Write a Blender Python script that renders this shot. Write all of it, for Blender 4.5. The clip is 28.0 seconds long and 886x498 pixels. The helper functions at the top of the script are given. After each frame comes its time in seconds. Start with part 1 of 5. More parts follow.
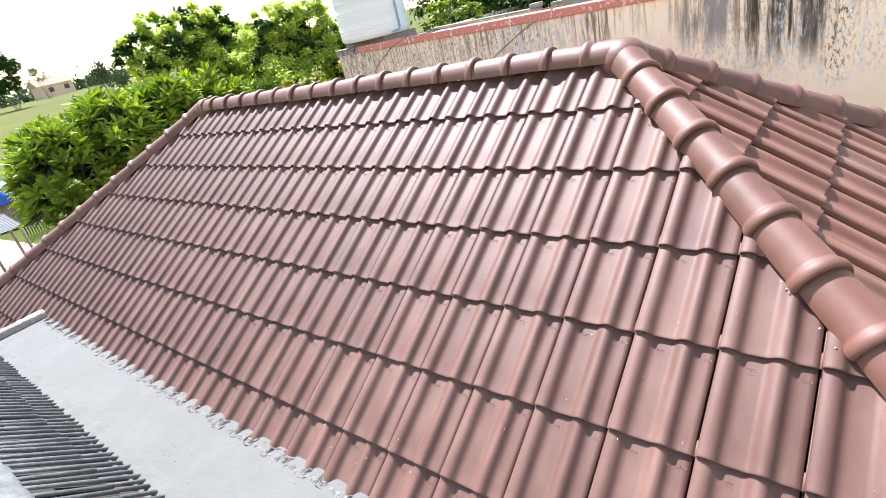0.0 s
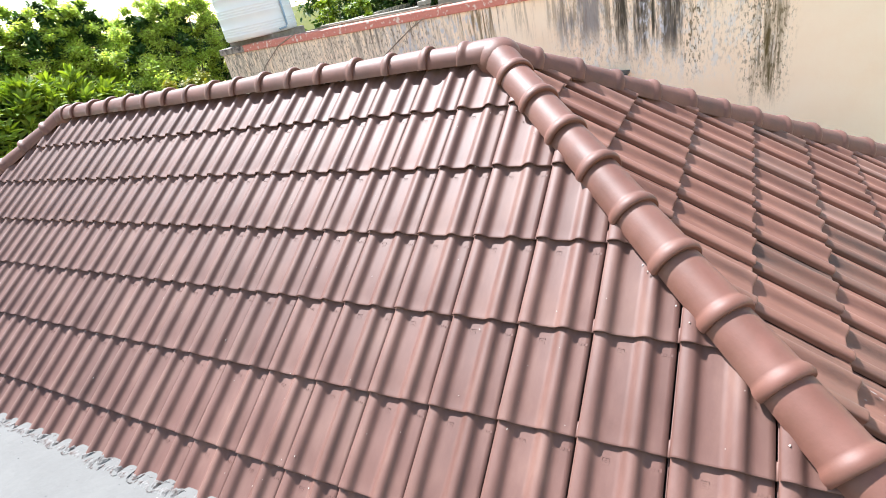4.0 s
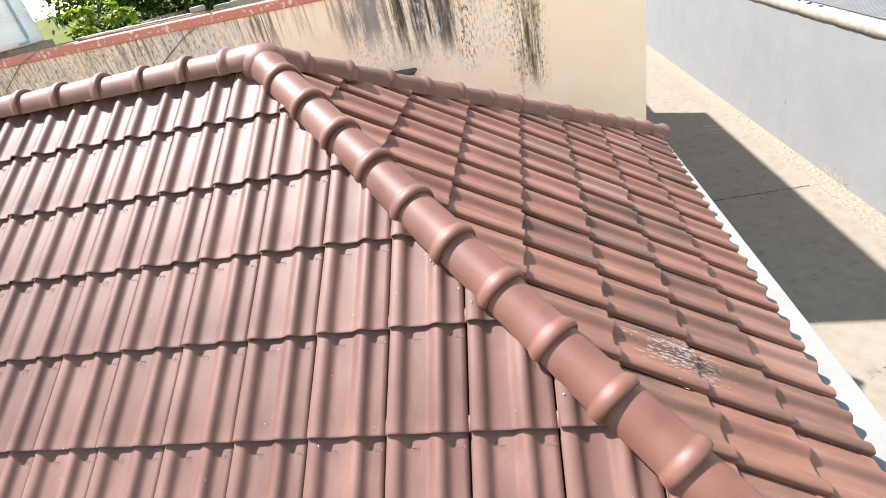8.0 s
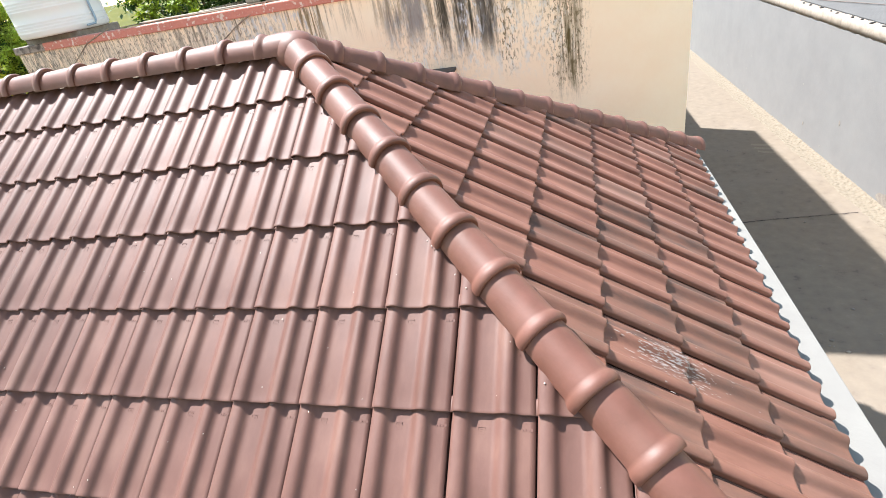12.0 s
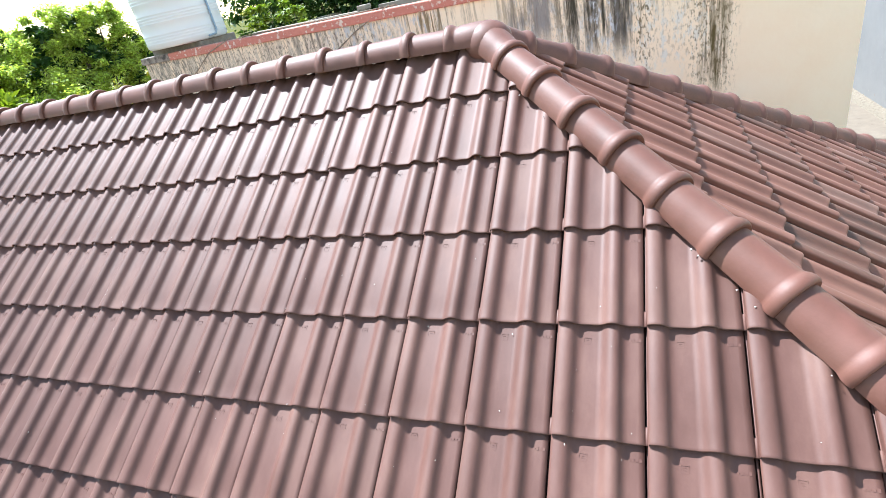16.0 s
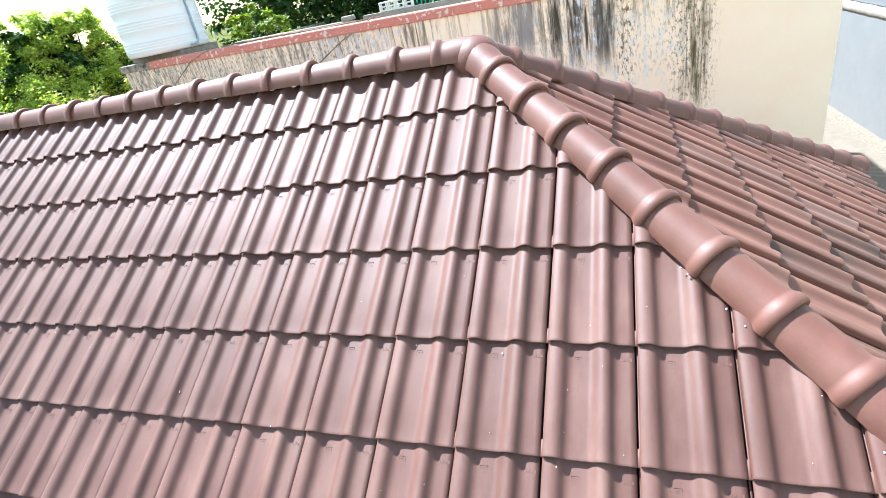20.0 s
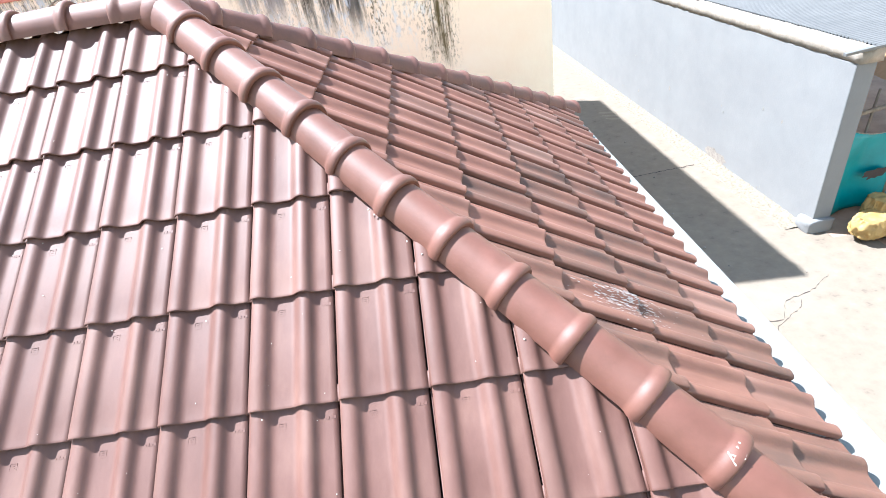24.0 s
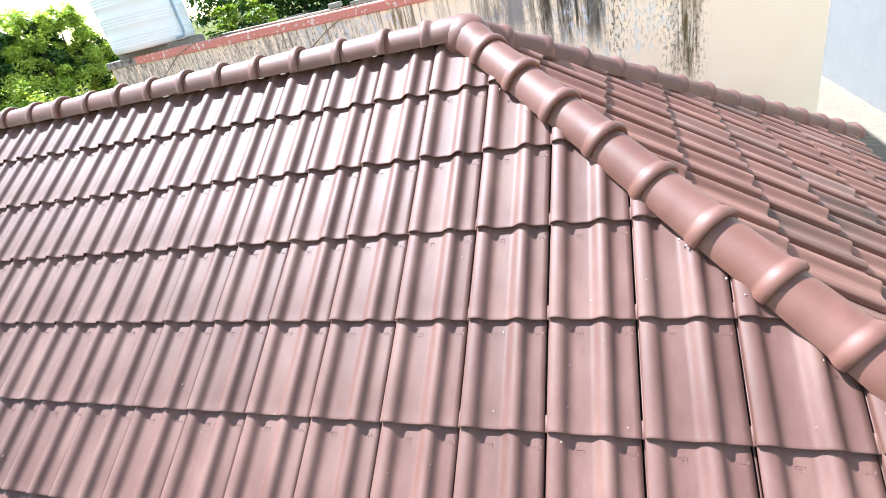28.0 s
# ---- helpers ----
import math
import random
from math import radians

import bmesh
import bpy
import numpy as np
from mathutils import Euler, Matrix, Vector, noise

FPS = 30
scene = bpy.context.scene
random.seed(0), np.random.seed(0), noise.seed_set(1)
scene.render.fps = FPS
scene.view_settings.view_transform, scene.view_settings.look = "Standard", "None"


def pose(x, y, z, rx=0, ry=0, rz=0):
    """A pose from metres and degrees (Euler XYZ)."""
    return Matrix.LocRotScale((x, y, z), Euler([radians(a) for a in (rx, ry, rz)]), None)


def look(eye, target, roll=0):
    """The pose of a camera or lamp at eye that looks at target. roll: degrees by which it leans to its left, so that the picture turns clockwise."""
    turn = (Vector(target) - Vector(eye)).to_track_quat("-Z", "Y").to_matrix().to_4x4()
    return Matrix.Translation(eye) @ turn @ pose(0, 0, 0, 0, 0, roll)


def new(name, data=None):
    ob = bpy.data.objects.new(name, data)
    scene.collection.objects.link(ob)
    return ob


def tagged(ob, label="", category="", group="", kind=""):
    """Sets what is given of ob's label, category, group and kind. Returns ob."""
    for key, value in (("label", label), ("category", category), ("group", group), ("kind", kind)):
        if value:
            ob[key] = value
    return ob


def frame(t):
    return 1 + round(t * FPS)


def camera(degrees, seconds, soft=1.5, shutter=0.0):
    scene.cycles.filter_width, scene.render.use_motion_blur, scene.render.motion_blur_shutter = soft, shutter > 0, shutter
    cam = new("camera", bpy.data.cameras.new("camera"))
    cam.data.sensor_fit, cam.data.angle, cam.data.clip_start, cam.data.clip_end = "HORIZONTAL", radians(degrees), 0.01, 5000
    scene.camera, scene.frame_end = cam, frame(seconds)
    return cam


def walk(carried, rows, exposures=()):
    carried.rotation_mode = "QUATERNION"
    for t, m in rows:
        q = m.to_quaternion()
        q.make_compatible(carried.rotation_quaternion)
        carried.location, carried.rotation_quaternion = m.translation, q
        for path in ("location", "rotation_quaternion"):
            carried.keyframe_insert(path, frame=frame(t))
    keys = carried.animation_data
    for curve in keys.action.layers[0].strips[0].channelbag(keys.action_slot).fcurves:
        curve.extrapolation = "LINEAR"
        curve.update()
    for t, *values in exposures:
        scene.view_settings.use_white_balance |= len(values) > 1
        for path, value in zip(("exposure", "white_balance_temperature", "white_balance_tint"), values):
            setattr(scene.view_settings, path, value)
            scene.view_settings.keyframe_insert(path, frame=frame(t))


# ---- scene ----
cam = camera(80.04, 28.0, soft=0.75)
PATH = [
    (0.0, 0.355, -2.978, 0.463, 64.82, 12.29, 36.95),
    (0.5, 0.348, -2.968, 0.479, 65.15, 12.80, 36.16),
    (1.0, 0.335, -2.970, 0.493, 65.36, 13.41, 36.22),
    (1.5, 0.338, -2.972, 0.502, 65.54, 13.24, 35.32),
    (2.0, 0.350, -2.960, 0.496, 65.17, 12.97, 33.62),
    (2.5, 0.366, -2.943, 0.487, 64.38, 12.84, 32.02),
    (3.0, 0.390, -2.920, 0.470, 63.15, 12.43, 29.75),
    (3.5, 0.421, -2.903, 0.462, 62.66, 12.13, 28.03),
    (5.5, 0.494, -2.866, 0.434, 61.10, 10.49, 19.94),
    (6.0, 0.516, -2.848, 0.431, 60.62, 10.58, 16.69),
    (6.5, 0.543, -2.831, 0.424, 60.06, 10.94, 13.65),
    (7.0, 0.574, -2.818, 0.422, 59.48, 11.33, 10.47),
    (7.5, 0.601, -2.812, 0.419, 58.87, 11.44, 8.10),
    (8.0, 0.628, -2.807, 0.408, 58.45, 11.41, 6.18),
    (8.5, 0.660, -2.809, 0.395, 58.31, 11.28, 4.98),
    (9.0, 0.689, -2.817, 0.375, 57.33, 11.33, 3.97),
    (9.5, 0.734, -2.829, 0.356, 56.79, 11.27, 3.74),
    (10.0, 0.804, -2.830, 0.350, 56.57, 11.71, 2.01),
    (10.5, 0.848, -2.841, 0.345, 56.66, 12.57, 0.22),
    (11.0, 0.832, -2.857, 0.349, 57.28, 12.12, 3.23),
    (11.5, 0.809, -2.870, 0.355, 58.70, 10.43, 8.03),
    (12.0, 0.778, -2.875, 0.364, 59.77, 9.58, 12.02),
    (12.5, 0.733, -2.877, 0.366, 60.23, 11.12, 14.27),
    (14.5, 0.283, -2.833, 0.357, 61.74, 11.11, 16.19),
    (15.0, 0.137, -2.839, 0.356, 62.48, 11.71, 16.85),
    (15.5, 0.064, -2.846, 0.354, 62.06, 11.91, 17.04),
    (16.0, 0.021, -2.844, 0.350, 62.10, 11.41, 18.45),
    (16.5, -0.012, -2.855, 0.354, 61.99, 10.41, 20.50),
    (17.0, -0.050, -2.864, 0.353, 62.03, 9.91, 22.70),
    (17.5, -0.082, -2.873, 0.355, 62.15, 10.26, 24.54),
    (18.0, -0.107, -2.888, 0.364, 62.87, 11.67, 25.87),
    (18.5, -0.114, -2.905, 0.374, 63.37, 12.56, 27.02),
    (19.0, -0.080, -2.879, 0.376, 63.19, 12.86, 24.81),
    (19.5, -0.051, -2.848, 0.369, 62.80, 11.80, 21.14),
    (20.0, -0.009, -2.812, 0.369, 62.79, 10.53, 16.79),
    (20.5, 0.022, -2.790, 0.361, 62.85, 9.60, 13.53),
    (21.0, 0.072, -2.765, 0.342, 62.27, 9.59, 10.28),
    (21.5, 0.131, -2.748, 0.319, 61.51, 9.17, 6.95),
    (23.5, 0.377, -2.794, 0.268, 58.01, 7.97, -1.15),
    (24.0, 0.444, -2.811, 0.246, 56.26, 8.02, -3.84),
    (24.5, 0.513, -2.812, 0.239, 55.38, 7.88, -5.27),
    (25.0, 0.461, -2.802, 0.269, 57.35, 7.22, 1.80),
    (25.5, 0.380, -2.787, 0.303, 60.03, 7.24, 7.67),
    (26.0, 0.282, -2.781, 0.328, 61.69, 8.14, 11.41),
    (26.5, 0.197, -2.788, 0.330, 62.67, 9.59, 14.15),
    (27.0, 0.108, -2.784, 0.332, 62.22, 11.27, 15.07),
    (27.5, 0.032, -2.793, 0.338, 61.63, 12.03, 15.65),
    (28.0, -0.013, -2.814, 0.344, 61.15, 12.38, 15.48),
]
EXPOSURES = [(0, 2.01, 5700, 9), (6, 2.02, 5800, 7), (9, 2.10, 6050, 9), (12, 1.97, 6010, 9), (15, 1.97, 5490, 5), (17, 1.93, 5440, 5), (20, 2.19, 5340, 3), (24.5, 2.39, 5440, 7), (28, 2.30, 5340, 5)]
walk(cam, [(t, pose(*row)) for t, *row in PATH], exposures=EXPOSURES)

# ---------------------------------------------------------------- world and light
world = bpy.data.worlds.new("sky")
scene.world = world
world.use_nodes = True
wn = world.node_tree.nodes
sky = wn.new("ShaderNodeTexSky")
sky.sky_type = "NISHITA"
sky.sun_disc = False
SUN_TO = Vector((-0.64, 0.31, 1.0)).normalized()
sky.sun_elevation = math.asin(SUN_TO.z)
sky.sun_rotation = math.atan2(SUN_TO.x, SUN_TO.y)
sky.air_density, sky.dust_density, sky.ozone_density = 1.0, 0.15, 0.6
wn["Background"].inputs["Strength"].default_value = 0.124
haze = wn.new("ShaderNodeMix")
haze.data_type, haze.blend_type = "RGBA", "MULTIPLY"
haze.inputs["Factor"].default_value = 1.0
haze.inputs["B"].default_value = (1.27, 1.0, 0.70, 1)
world.node_tree.links.new(sky.outputs["Color"], haze.inputs["A"])
world.node_tree.links.new(haze.outputs["Result"], wn["Background"].inputs["Color"])

sun_data = bpy.data.lights.new("sun", "SUN")
sun_data.energy, sun_data.angle, sun_data.color = 4.0, radians(1.0), (1.0, 0.94, 0.88)
sun_lamp = new("sun", sun_data)
sun_lamp.matrix_world = look(SUN_TO * 30, (0, 0, 0))


# ---------------------------------------------------------------- materials
def material(name, stops, rough=0.6, scale=6.0, detail=6.0, bump=0.1, bump_scale=60.0, metal=0.0, per_object=0.0,
             rough_vary=0.1, stretch=(1, 1, 1), specular=0.5, coat=0.0, island=0.0, big=0.0, big_scale=0.7, big_colour=(0.2, 0.15, 0.1)):
    """A Principled material: a colour ramp over noise, a second coarse stain layer, fine bump, and a shade of its own for every object."""
    m = bpy.data.materials.new(name)
    m.use_nodes = True
    nt = m.node_tree
    n, link = nt.nodes, nt.links.new
    bsdf = n["Principled BSDF"]
    tex = n.new("ShaderNodeTexCoord")
    mapping = n.new("ShaderNodeMapping")
    mapping.inputs["Scale"].default_value = stretch
    link(tex.outputs["Object"], mapping.inputs["Vector"])
    info = n.new("ShaderNodeObjectInfo")
    shift = n.new("ShaderNodeVectorMath")
    shift.operation = "MULTIPLY_ADD"
    shift.inputs[1].default_value = (37.0, 53.0, 71.0)
    link(info.outputs["Random"], shift.inputs[0])
    link(mapping.outputs["Vector"], shift.inputs[2])
    where = shift.outputs["Vector"]
    noise_a = n.new("ShaderNodeTexNoise")
    noise_a.inputs["Scale"].default_value, noise_a.inputs["Detail"].default_value = scale, detail
    noise_a.inputs["Roughness"].default_value = 0.62
    link(where, noise_a.inputs["Vector"])
    ramp = n.new("ShaderNodeValToRGB")
    for i, (at, colour) in enumerate(stops):
        e = ramp.color_ramp.elements[i] if i < 2 else ramp.color_ramp.elements.new(at)
        e.position, e.color = at, (*colour, 1)
    link(noise_a.outputs["Fac"], ramp.inputs["Fac"])
    colour_out = ramp.outputs["Color"]
    if big:
        noise_b = n.new("ShaderNodeTexNoise")
        noise_b.inputs["Scale"].default_value, noise_b.inputs["Detail"].default_value = big_scale, 5.0
        link(where, noise_b.inputs["Vector"])
        edge = n.new("ShaderNodeMapRange")
        edge.inputs["From Min"].default_value, edge.inputs["From Max"].default_value = 0.52, 0.72
        edge.inputs["To Max"].default_value = big
        link(noise_b.outputs["Fac"], edge.inputs["Value"])
        mix = n.new("ShaderNodeMix")
        mix.data_type = "RGBA"
        mix.inputs["B"].default_value = (*big_colour, 1)
        link(edge.outputs["Result"], mix.inputs["Factor"])
        link(colour_out, mix.inputs["A"])
        colour_out = mix.outputs["Result"]
    if per_object or island:
        hsv = n.new("ShaderNodeHueSaturation")
        vary = n.new("ShaderNodeMapRange")
        amount = per_object or island
        vary.inputs["To Min"].default_value, vary.inputs["To Max"].default_value = 1 - amount, 1 + amount
        if island:
            geo = n.new("ShaderNodeNewGeometry")
            link(geo.outputs["Random Per Island"], vary.inputs["Value"])
        else:
            link(info.outputs["Random"], vary.inputs["Value"])
        link(vary.outputs["Result"], hsv.inputs["Value"])
        link(colour_out, hsv.inputs["Color"])
        colour_out = hsv.outputs["Color"]
    link(colour_out, bsdf.inputs["Base Color"])
    rr = n.new("ShaderNodeMapRange")
    rr.inputs["To Min"].default_value, rr.inputs["To Max"].default_value = max(0.02, rough - rough_vary), min(1.0, rough + rough_vary)
    link(noise_a.outputs["Fac"], rr.inputs["Value"])
    link(rr.outputs["Result"], bsdf.inputs["Roughness"])
    bsdf.inputs["Metallic"].default_value = metal
    bsdf.inputs["Specular IOR Level"].default_value = specular
    bsdf.inputs["Coat Weight"].default_value, bsdf.inputs["Coat Roughness"].default_value = coat, 0.3
    if bump:
        noise_c = n.new("ShaderNodeTexNoise")
        noise_c.inputs["Scale"].default_value, noise_c.inputs["Detail"].default_value = bump_scale, 4.0
        link(tex.outputs["Object"], noise_c.inputs["Vector"])
        bp = n.new("ShaderNodeBump")
        bp.inputs["Strength"].default_value, bp.inputs["Distance"].default_value = bump, 0.01
        link(noise_c.outputs["Fac"], bp.inputs["Height"])
        link(bp.outputs["Normal"], bsdf.inputs["Normal"])
    return m


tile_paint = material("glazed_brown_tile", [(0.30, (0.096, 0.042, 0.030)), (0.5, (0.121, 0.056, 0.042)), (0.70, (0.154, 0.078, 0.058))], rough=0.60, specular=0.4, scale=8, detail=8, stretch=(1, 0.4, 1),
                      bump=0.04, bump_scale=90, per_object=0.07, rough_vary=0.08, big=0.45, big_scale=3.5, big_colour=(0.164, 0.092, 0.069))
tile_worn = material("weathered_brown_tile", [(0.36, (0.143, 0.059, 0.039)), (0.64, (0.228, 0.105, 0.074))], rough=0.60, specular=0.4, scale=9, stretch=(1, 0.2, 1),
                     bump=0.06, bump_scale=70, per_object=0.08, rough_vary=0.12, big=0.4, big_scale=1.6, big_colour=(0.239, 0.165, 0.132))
tile_sooty = material("sooty_brown_tile", [(0.36, (0.086, 0.050, 0.039)), (0.46, (0.136, 0.068, 0.048)), (0.58, (0.176, 0.081, 0.056))], rough=0.62, specular=0.35, scale=5, stretch=(1.6, 0.35, 1),
                      bump=0.10, bump_scale=70, per_object=0.08)
cap_dirty = material("grimy_cap", [(0.3, (0.105, 0.046, 0.034)), (0.7, (0.164, 0.074, 0.055))], rough=0.62, specular=0.4, scale=7, bump=0.08, bump_scale=70,
                     per_object=0.08, rough_vary=0.1, big=0.6, big_scale=4.0, big_colour=(0.091, 0.046, 0.034))
whitewash = material("whitewash", [(0.3, (0.66, 0.64, 0.60)), (0.7, (0.74, 0.72, 0.68))], rough=0.8, scale=3, bump=0.1, big=0.2, big_scale=2, big_colour=(0.58, 0.55, 0.5))
cap_paint = material("terracotta_cap", [(0.3, (0.113, 0.045, 0.029)), (0.7, (0.162, 0.065, 0.046))], rough=0.58, specular=0.45, scale=7, bump=0.05, bump_scale=90,
                     per_object=0.06, rough_vary=0.1, big=0.45, big_scale=3.0, big_colour=(0.168, 0.082, 0.060))
mortar = material("mortar", [(0.3, (0.280, 0.224, 0.196)), (0.7, (0.476, 0.392, 0.350))], rough=0.9, scale=30, bump=0.6, bump_scale=60)
mortar_pale = material("pale_mortar", [(0.3, (0.184, 0.180, 0.172)), (0.7, (0.368, 0.362, 0.352))], rough=0.95, scale=18, bump=0.6, bump_scale=50)
felt = material("dark_underlay", [(0.3, (0.03, 0.02, 0.017)), (0.7, (0.05, 0.035, 0.03))], rough=0.9)
slab_concrete = material("pale_concrete", [(0.25, (0.100, 0.093, 0.085)), (0.55, (0.124, 0.117, 0.108)), (0.8, (0.146, 0.138, 0.126))], rough=0.85, scale=4, detail=9, bump=0.35, bump_scale=35,
                         big=0.35, big_scale=1.5, big_colour=(0.116, 0.106, 0.096))
grey_clay = material("old_grey_tile", [(0.3, (0.080, 0.081, 0.078)), (0.7, (0.166, 0.166, 0.160))], rough=0.85, scale=14, bump=0.4, bump_scale=60, per_object=0.25)
white_paint = material("white_paint", [(0.3, (0.174, 0.164, 0.150)), (0.7, (0.205, 0.197, 0.178))], rough=0.6, scale=3, bump=0.08, big=0.2, big_scale=2, big_colour=(0.151, 0.138, 0.117))
red_coping = material("flaking_red_coping", [(0.38, (0.62, 0.5, 0.44)), (0.44, (0.47, 0.17, 0.13)), (0.75, (0.55, 0.23, 0.18))], rough=0.85, scale=14, detail=8, bump=0.4, bump_scale=40)
blue_wash = material("pale_blue_wash", [(0.3, (0.167, 0.164, 0.163)), (0.7, (0.193, 0.190, 0.186))], rough=0.9, scale=2, bump=0.15, bump_scale=25, big=0.3, big_scale=1.2, big_colour=(0.198, 0.201, 0.197))
sand_ground = material("dusty_concrete_yard", [(0.26, (0.101, 0.077, 0.057)), (0.38, (0.161, 0.130, 0.098)), (0.62, (0.188, 0.153, 0.114)), (0.78, (0.227, 0.183, 0.144))], rough=0.95, scale=7, detail=10, bump=0.3, bump_scale=20, big=0.5, big_scale=0.8, big_colour=(0.203, 0.169, 0.135))
foot_cement = material("crumbling_foot_cement", [(0.3, (0.096, 0.077, 0.054)), (0.46, (0.167, 0.139, 0.102)), (0.75, (0.211, 0.180, 0.136))], rough=0.95, scale=16, detail=10, bump=0.7, bump_scale=25)
field_grass = material("field_grass", [(0.3, (0.033, 0.057, 0.006)), (0.5, (0.064, 0.076, 0.009)), (0.7, (0.105, 0.090, 0.014))], rough=0.95, specular=0.08, scale=0.045, detail=10, bump=0.3, bump_scale=4)
dry_grass = material("dry_grass", [(0.3, (0.070, 0.075, 0.013)), (0.7, (0.102, 0.101, 0.018))], rough=0.95, specular=0.08, scale=0.03, detail=9, bump=0)
bare_earth = material("bare_earth", [(0.3, (0.25, 0.165, 0.115)), (0.7, (0.36, 0.255, 0.185))], rough=0.95, scale=3, bump=0.4, bump_scale=15)


def leaf_material(name, low, high, island=0.35, through_light=0.25):
    """Thin leaves: a soft sheen above, and light that comes through from behind."""
    m = material(name, [(0.3, low), (0.7, high)], rough=0.55, scale=1.2, bump=0, island=island, specular=0.3)
    nt = m.node_tree
    n, link = nt.nodes, nt.links.new
    bsdf = n["Principled BSDF"]
    glow = n.new("ShaderNodeBsdfTranslucent")
    warm = n.new("ShaderNodeMix")
    warm.data_type, warm.blend_type = "RGBA", "MULTIPLY"
    warm.inputs["Factor"].default_value = 1.0
    warm.inputs["B"].default_value = (1.5, 1.45, 0.5, 1)
    link(bsdf.inputs["Base Color"].links[0].from_socket, warm.inputs["A"])
    link(warm.outputs["Result"], glow.inputs["Color"])
    both = n.new("ShaderNodeMixShader")
    both.inputs["Fac"].default_value = through_light
    link(bsdf.outputs["BSDF"], both.inputs[1])
    link(glow.outputs["BSDF"], both.inputs[2])
    link(both.outputs["Shader"], n["Material Output"].inputs["Surface"])
    return m


# deep green of the dark trees, also painted shade inside lighter crowns
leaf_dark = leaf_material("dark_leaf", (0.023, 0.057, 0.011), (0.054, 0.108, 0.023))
leaf_mid = leaf_material("green_leaf", (0.267, 0.375, 0.076), (0.505, 0.570, 0.153), 0.45, 0.5)
leaf_bright = leaf_material("bright_leaf", (0.105, 0.176, 0.013), (0.264, 0.335, 0.029), 0.45)
leaf_yellow = leaf_material("yellow_leaf", (0.208, 0.224, 0.032), (0.352, 0.304, 0.048), 0.3)
bark = material("bark", [(0.3, (0.10, 0.075, 0.055)), (0.7, (0.22, 0.18, 0.14))], rough=0.95, scale=8, stretch=(1, 1, 0.2), bump=0.6, bump_scale=30)
white_sheet = material("white_ribbed_sheet", [(0.3, (0.656, 0.672, 0.688)), (0.7, (0.688, 0.704, 0.720))], rough=0.4, scale=2, bump=0.04)
blue_sheet = material("grey_blue_trim", [(0.3, (0.25, 0.33, 0.42)), (0.7, (0.32, 0.41, 0.5))], rough=0.4, scale=3, bump=0.05)
tin = material("galvanised_sheet", [(0.3, (0.127, 0.124, 0.120)), (0.7, (0.155, 0.151, 0.145))], rough=0.6, scale=3, bump=0.08, metal=0.15)
tarp_blue = material("blue_tarpaulin", [(0.3, (0.005, 0.045, 0.23)), (0.7, (0.010, 0.085, 0.36))], rough=0.5, scale=4, bump=0.3, bump_scale=12)
tarp_teal = material("teal_tarpaulin", [(0.3, (0.000, 0.152, 0.160)), (0.7, (0.004, 0.208, 0.216))], rough=0.5, scale=3, bump=0.25, bump_scale=9)
sack_cloth = material("cream_sack", [(0.3, (0.267, 0.164, 0.046)), (0.7, (0.339, 0.226, 0.081))], rough=0.7, scale=6, bump=0.5, bump_scale=25)
old_wood = material("weathered_wood", [(0.3, (0.16, 0.12, 0.09)), (0.7, (0.34, 0.27, 0.2))], rough=0.9, scale=10, stretch=(1, 1, 0.1), bump=0.4)
cable_black = material("dark_cable", [(0.3, (0.10, 0.08, 0.07)), (0.7, (0.16, 0.13, 0.11))], rough=0.7, scale=8, bump=0)
green_paint = material("green_paint", [(0.3, (0.02, 0.22, 0.17)), (0.7, (0.04, 0.3, 0.23))], rough=0.5, scale=6, bump=0.1)
far_wall = material("far_plaster", [(0.3, (0.540, 0.389, 0.302)), (0.7, (0.648, 0.497, 0.400))], rough=0.9, scale=0.8, bump=0)
far_foliage = material("far_foliage", [(0.3, (0.045, 0.075, 0.03)), (0.7, (0.09, 0.13, 0.05))], rough=0.9, scale=0.4, bump=0, island=0.4)
dark_iron = material("dark_iron", [(0.3, (0.03, 0.03, 0.03)), (0.7, (0.07, 0.06, 0.055))], rough=0.6, scale=12, bump=0.1)
beam_cement = material("beam_cement", [(0.3, (0.241, 0.203, 0.161)), (0.7, (0.322, 0.277, 0.229))], rough=0.95, scale=8, bump=0.5, bump_scale=30, big=0.5, big_scale=5, big_colour=(0.161, 0.130, 0.100))
bare_plaster = material("bare_plaster", [(0.3, (0.15, 0.13, 0.11)), (0.7, (0.25, 0.22, 0.19))], rough=0.95, scale=12, bump=0.5, bump_scale=40)


# ---------------------------------------------------------------- mesh helpers
def part(name, bm, mat, parent=None, label="", smooth=False):
    """Links a bmesh as one mesh object, under a thing or a part."""
    me = bpy.data.meshes.new(name)
    if smooth:
        for f in bm.faces:
            f.smooth = True
    bm.to_mesh(me)
    bm.free()
    me.materials.append(mat)
    ob = new(name, me)
    if parent:
        ob.parent = parent
    if label:
        ob["label"] = label
    return ob


def raw(name, verts, faces, mat, parent=None, smooth=False):
    me = bpy.data.meshes.new(name)
    me.from_pydata(verts, [], faces)
    if smooth:
        me.polygons.foreach_set("use_smooth", [True] * len(me.polygons))
    me.materials.append(mat)
    me.update()
    ob = new(name, me)
    if parent:
        ob.parent = parent
    return ob


def empty(name, at=(0, 0, 0)):
    ob = new(name)
    ob.location = at
    return ob


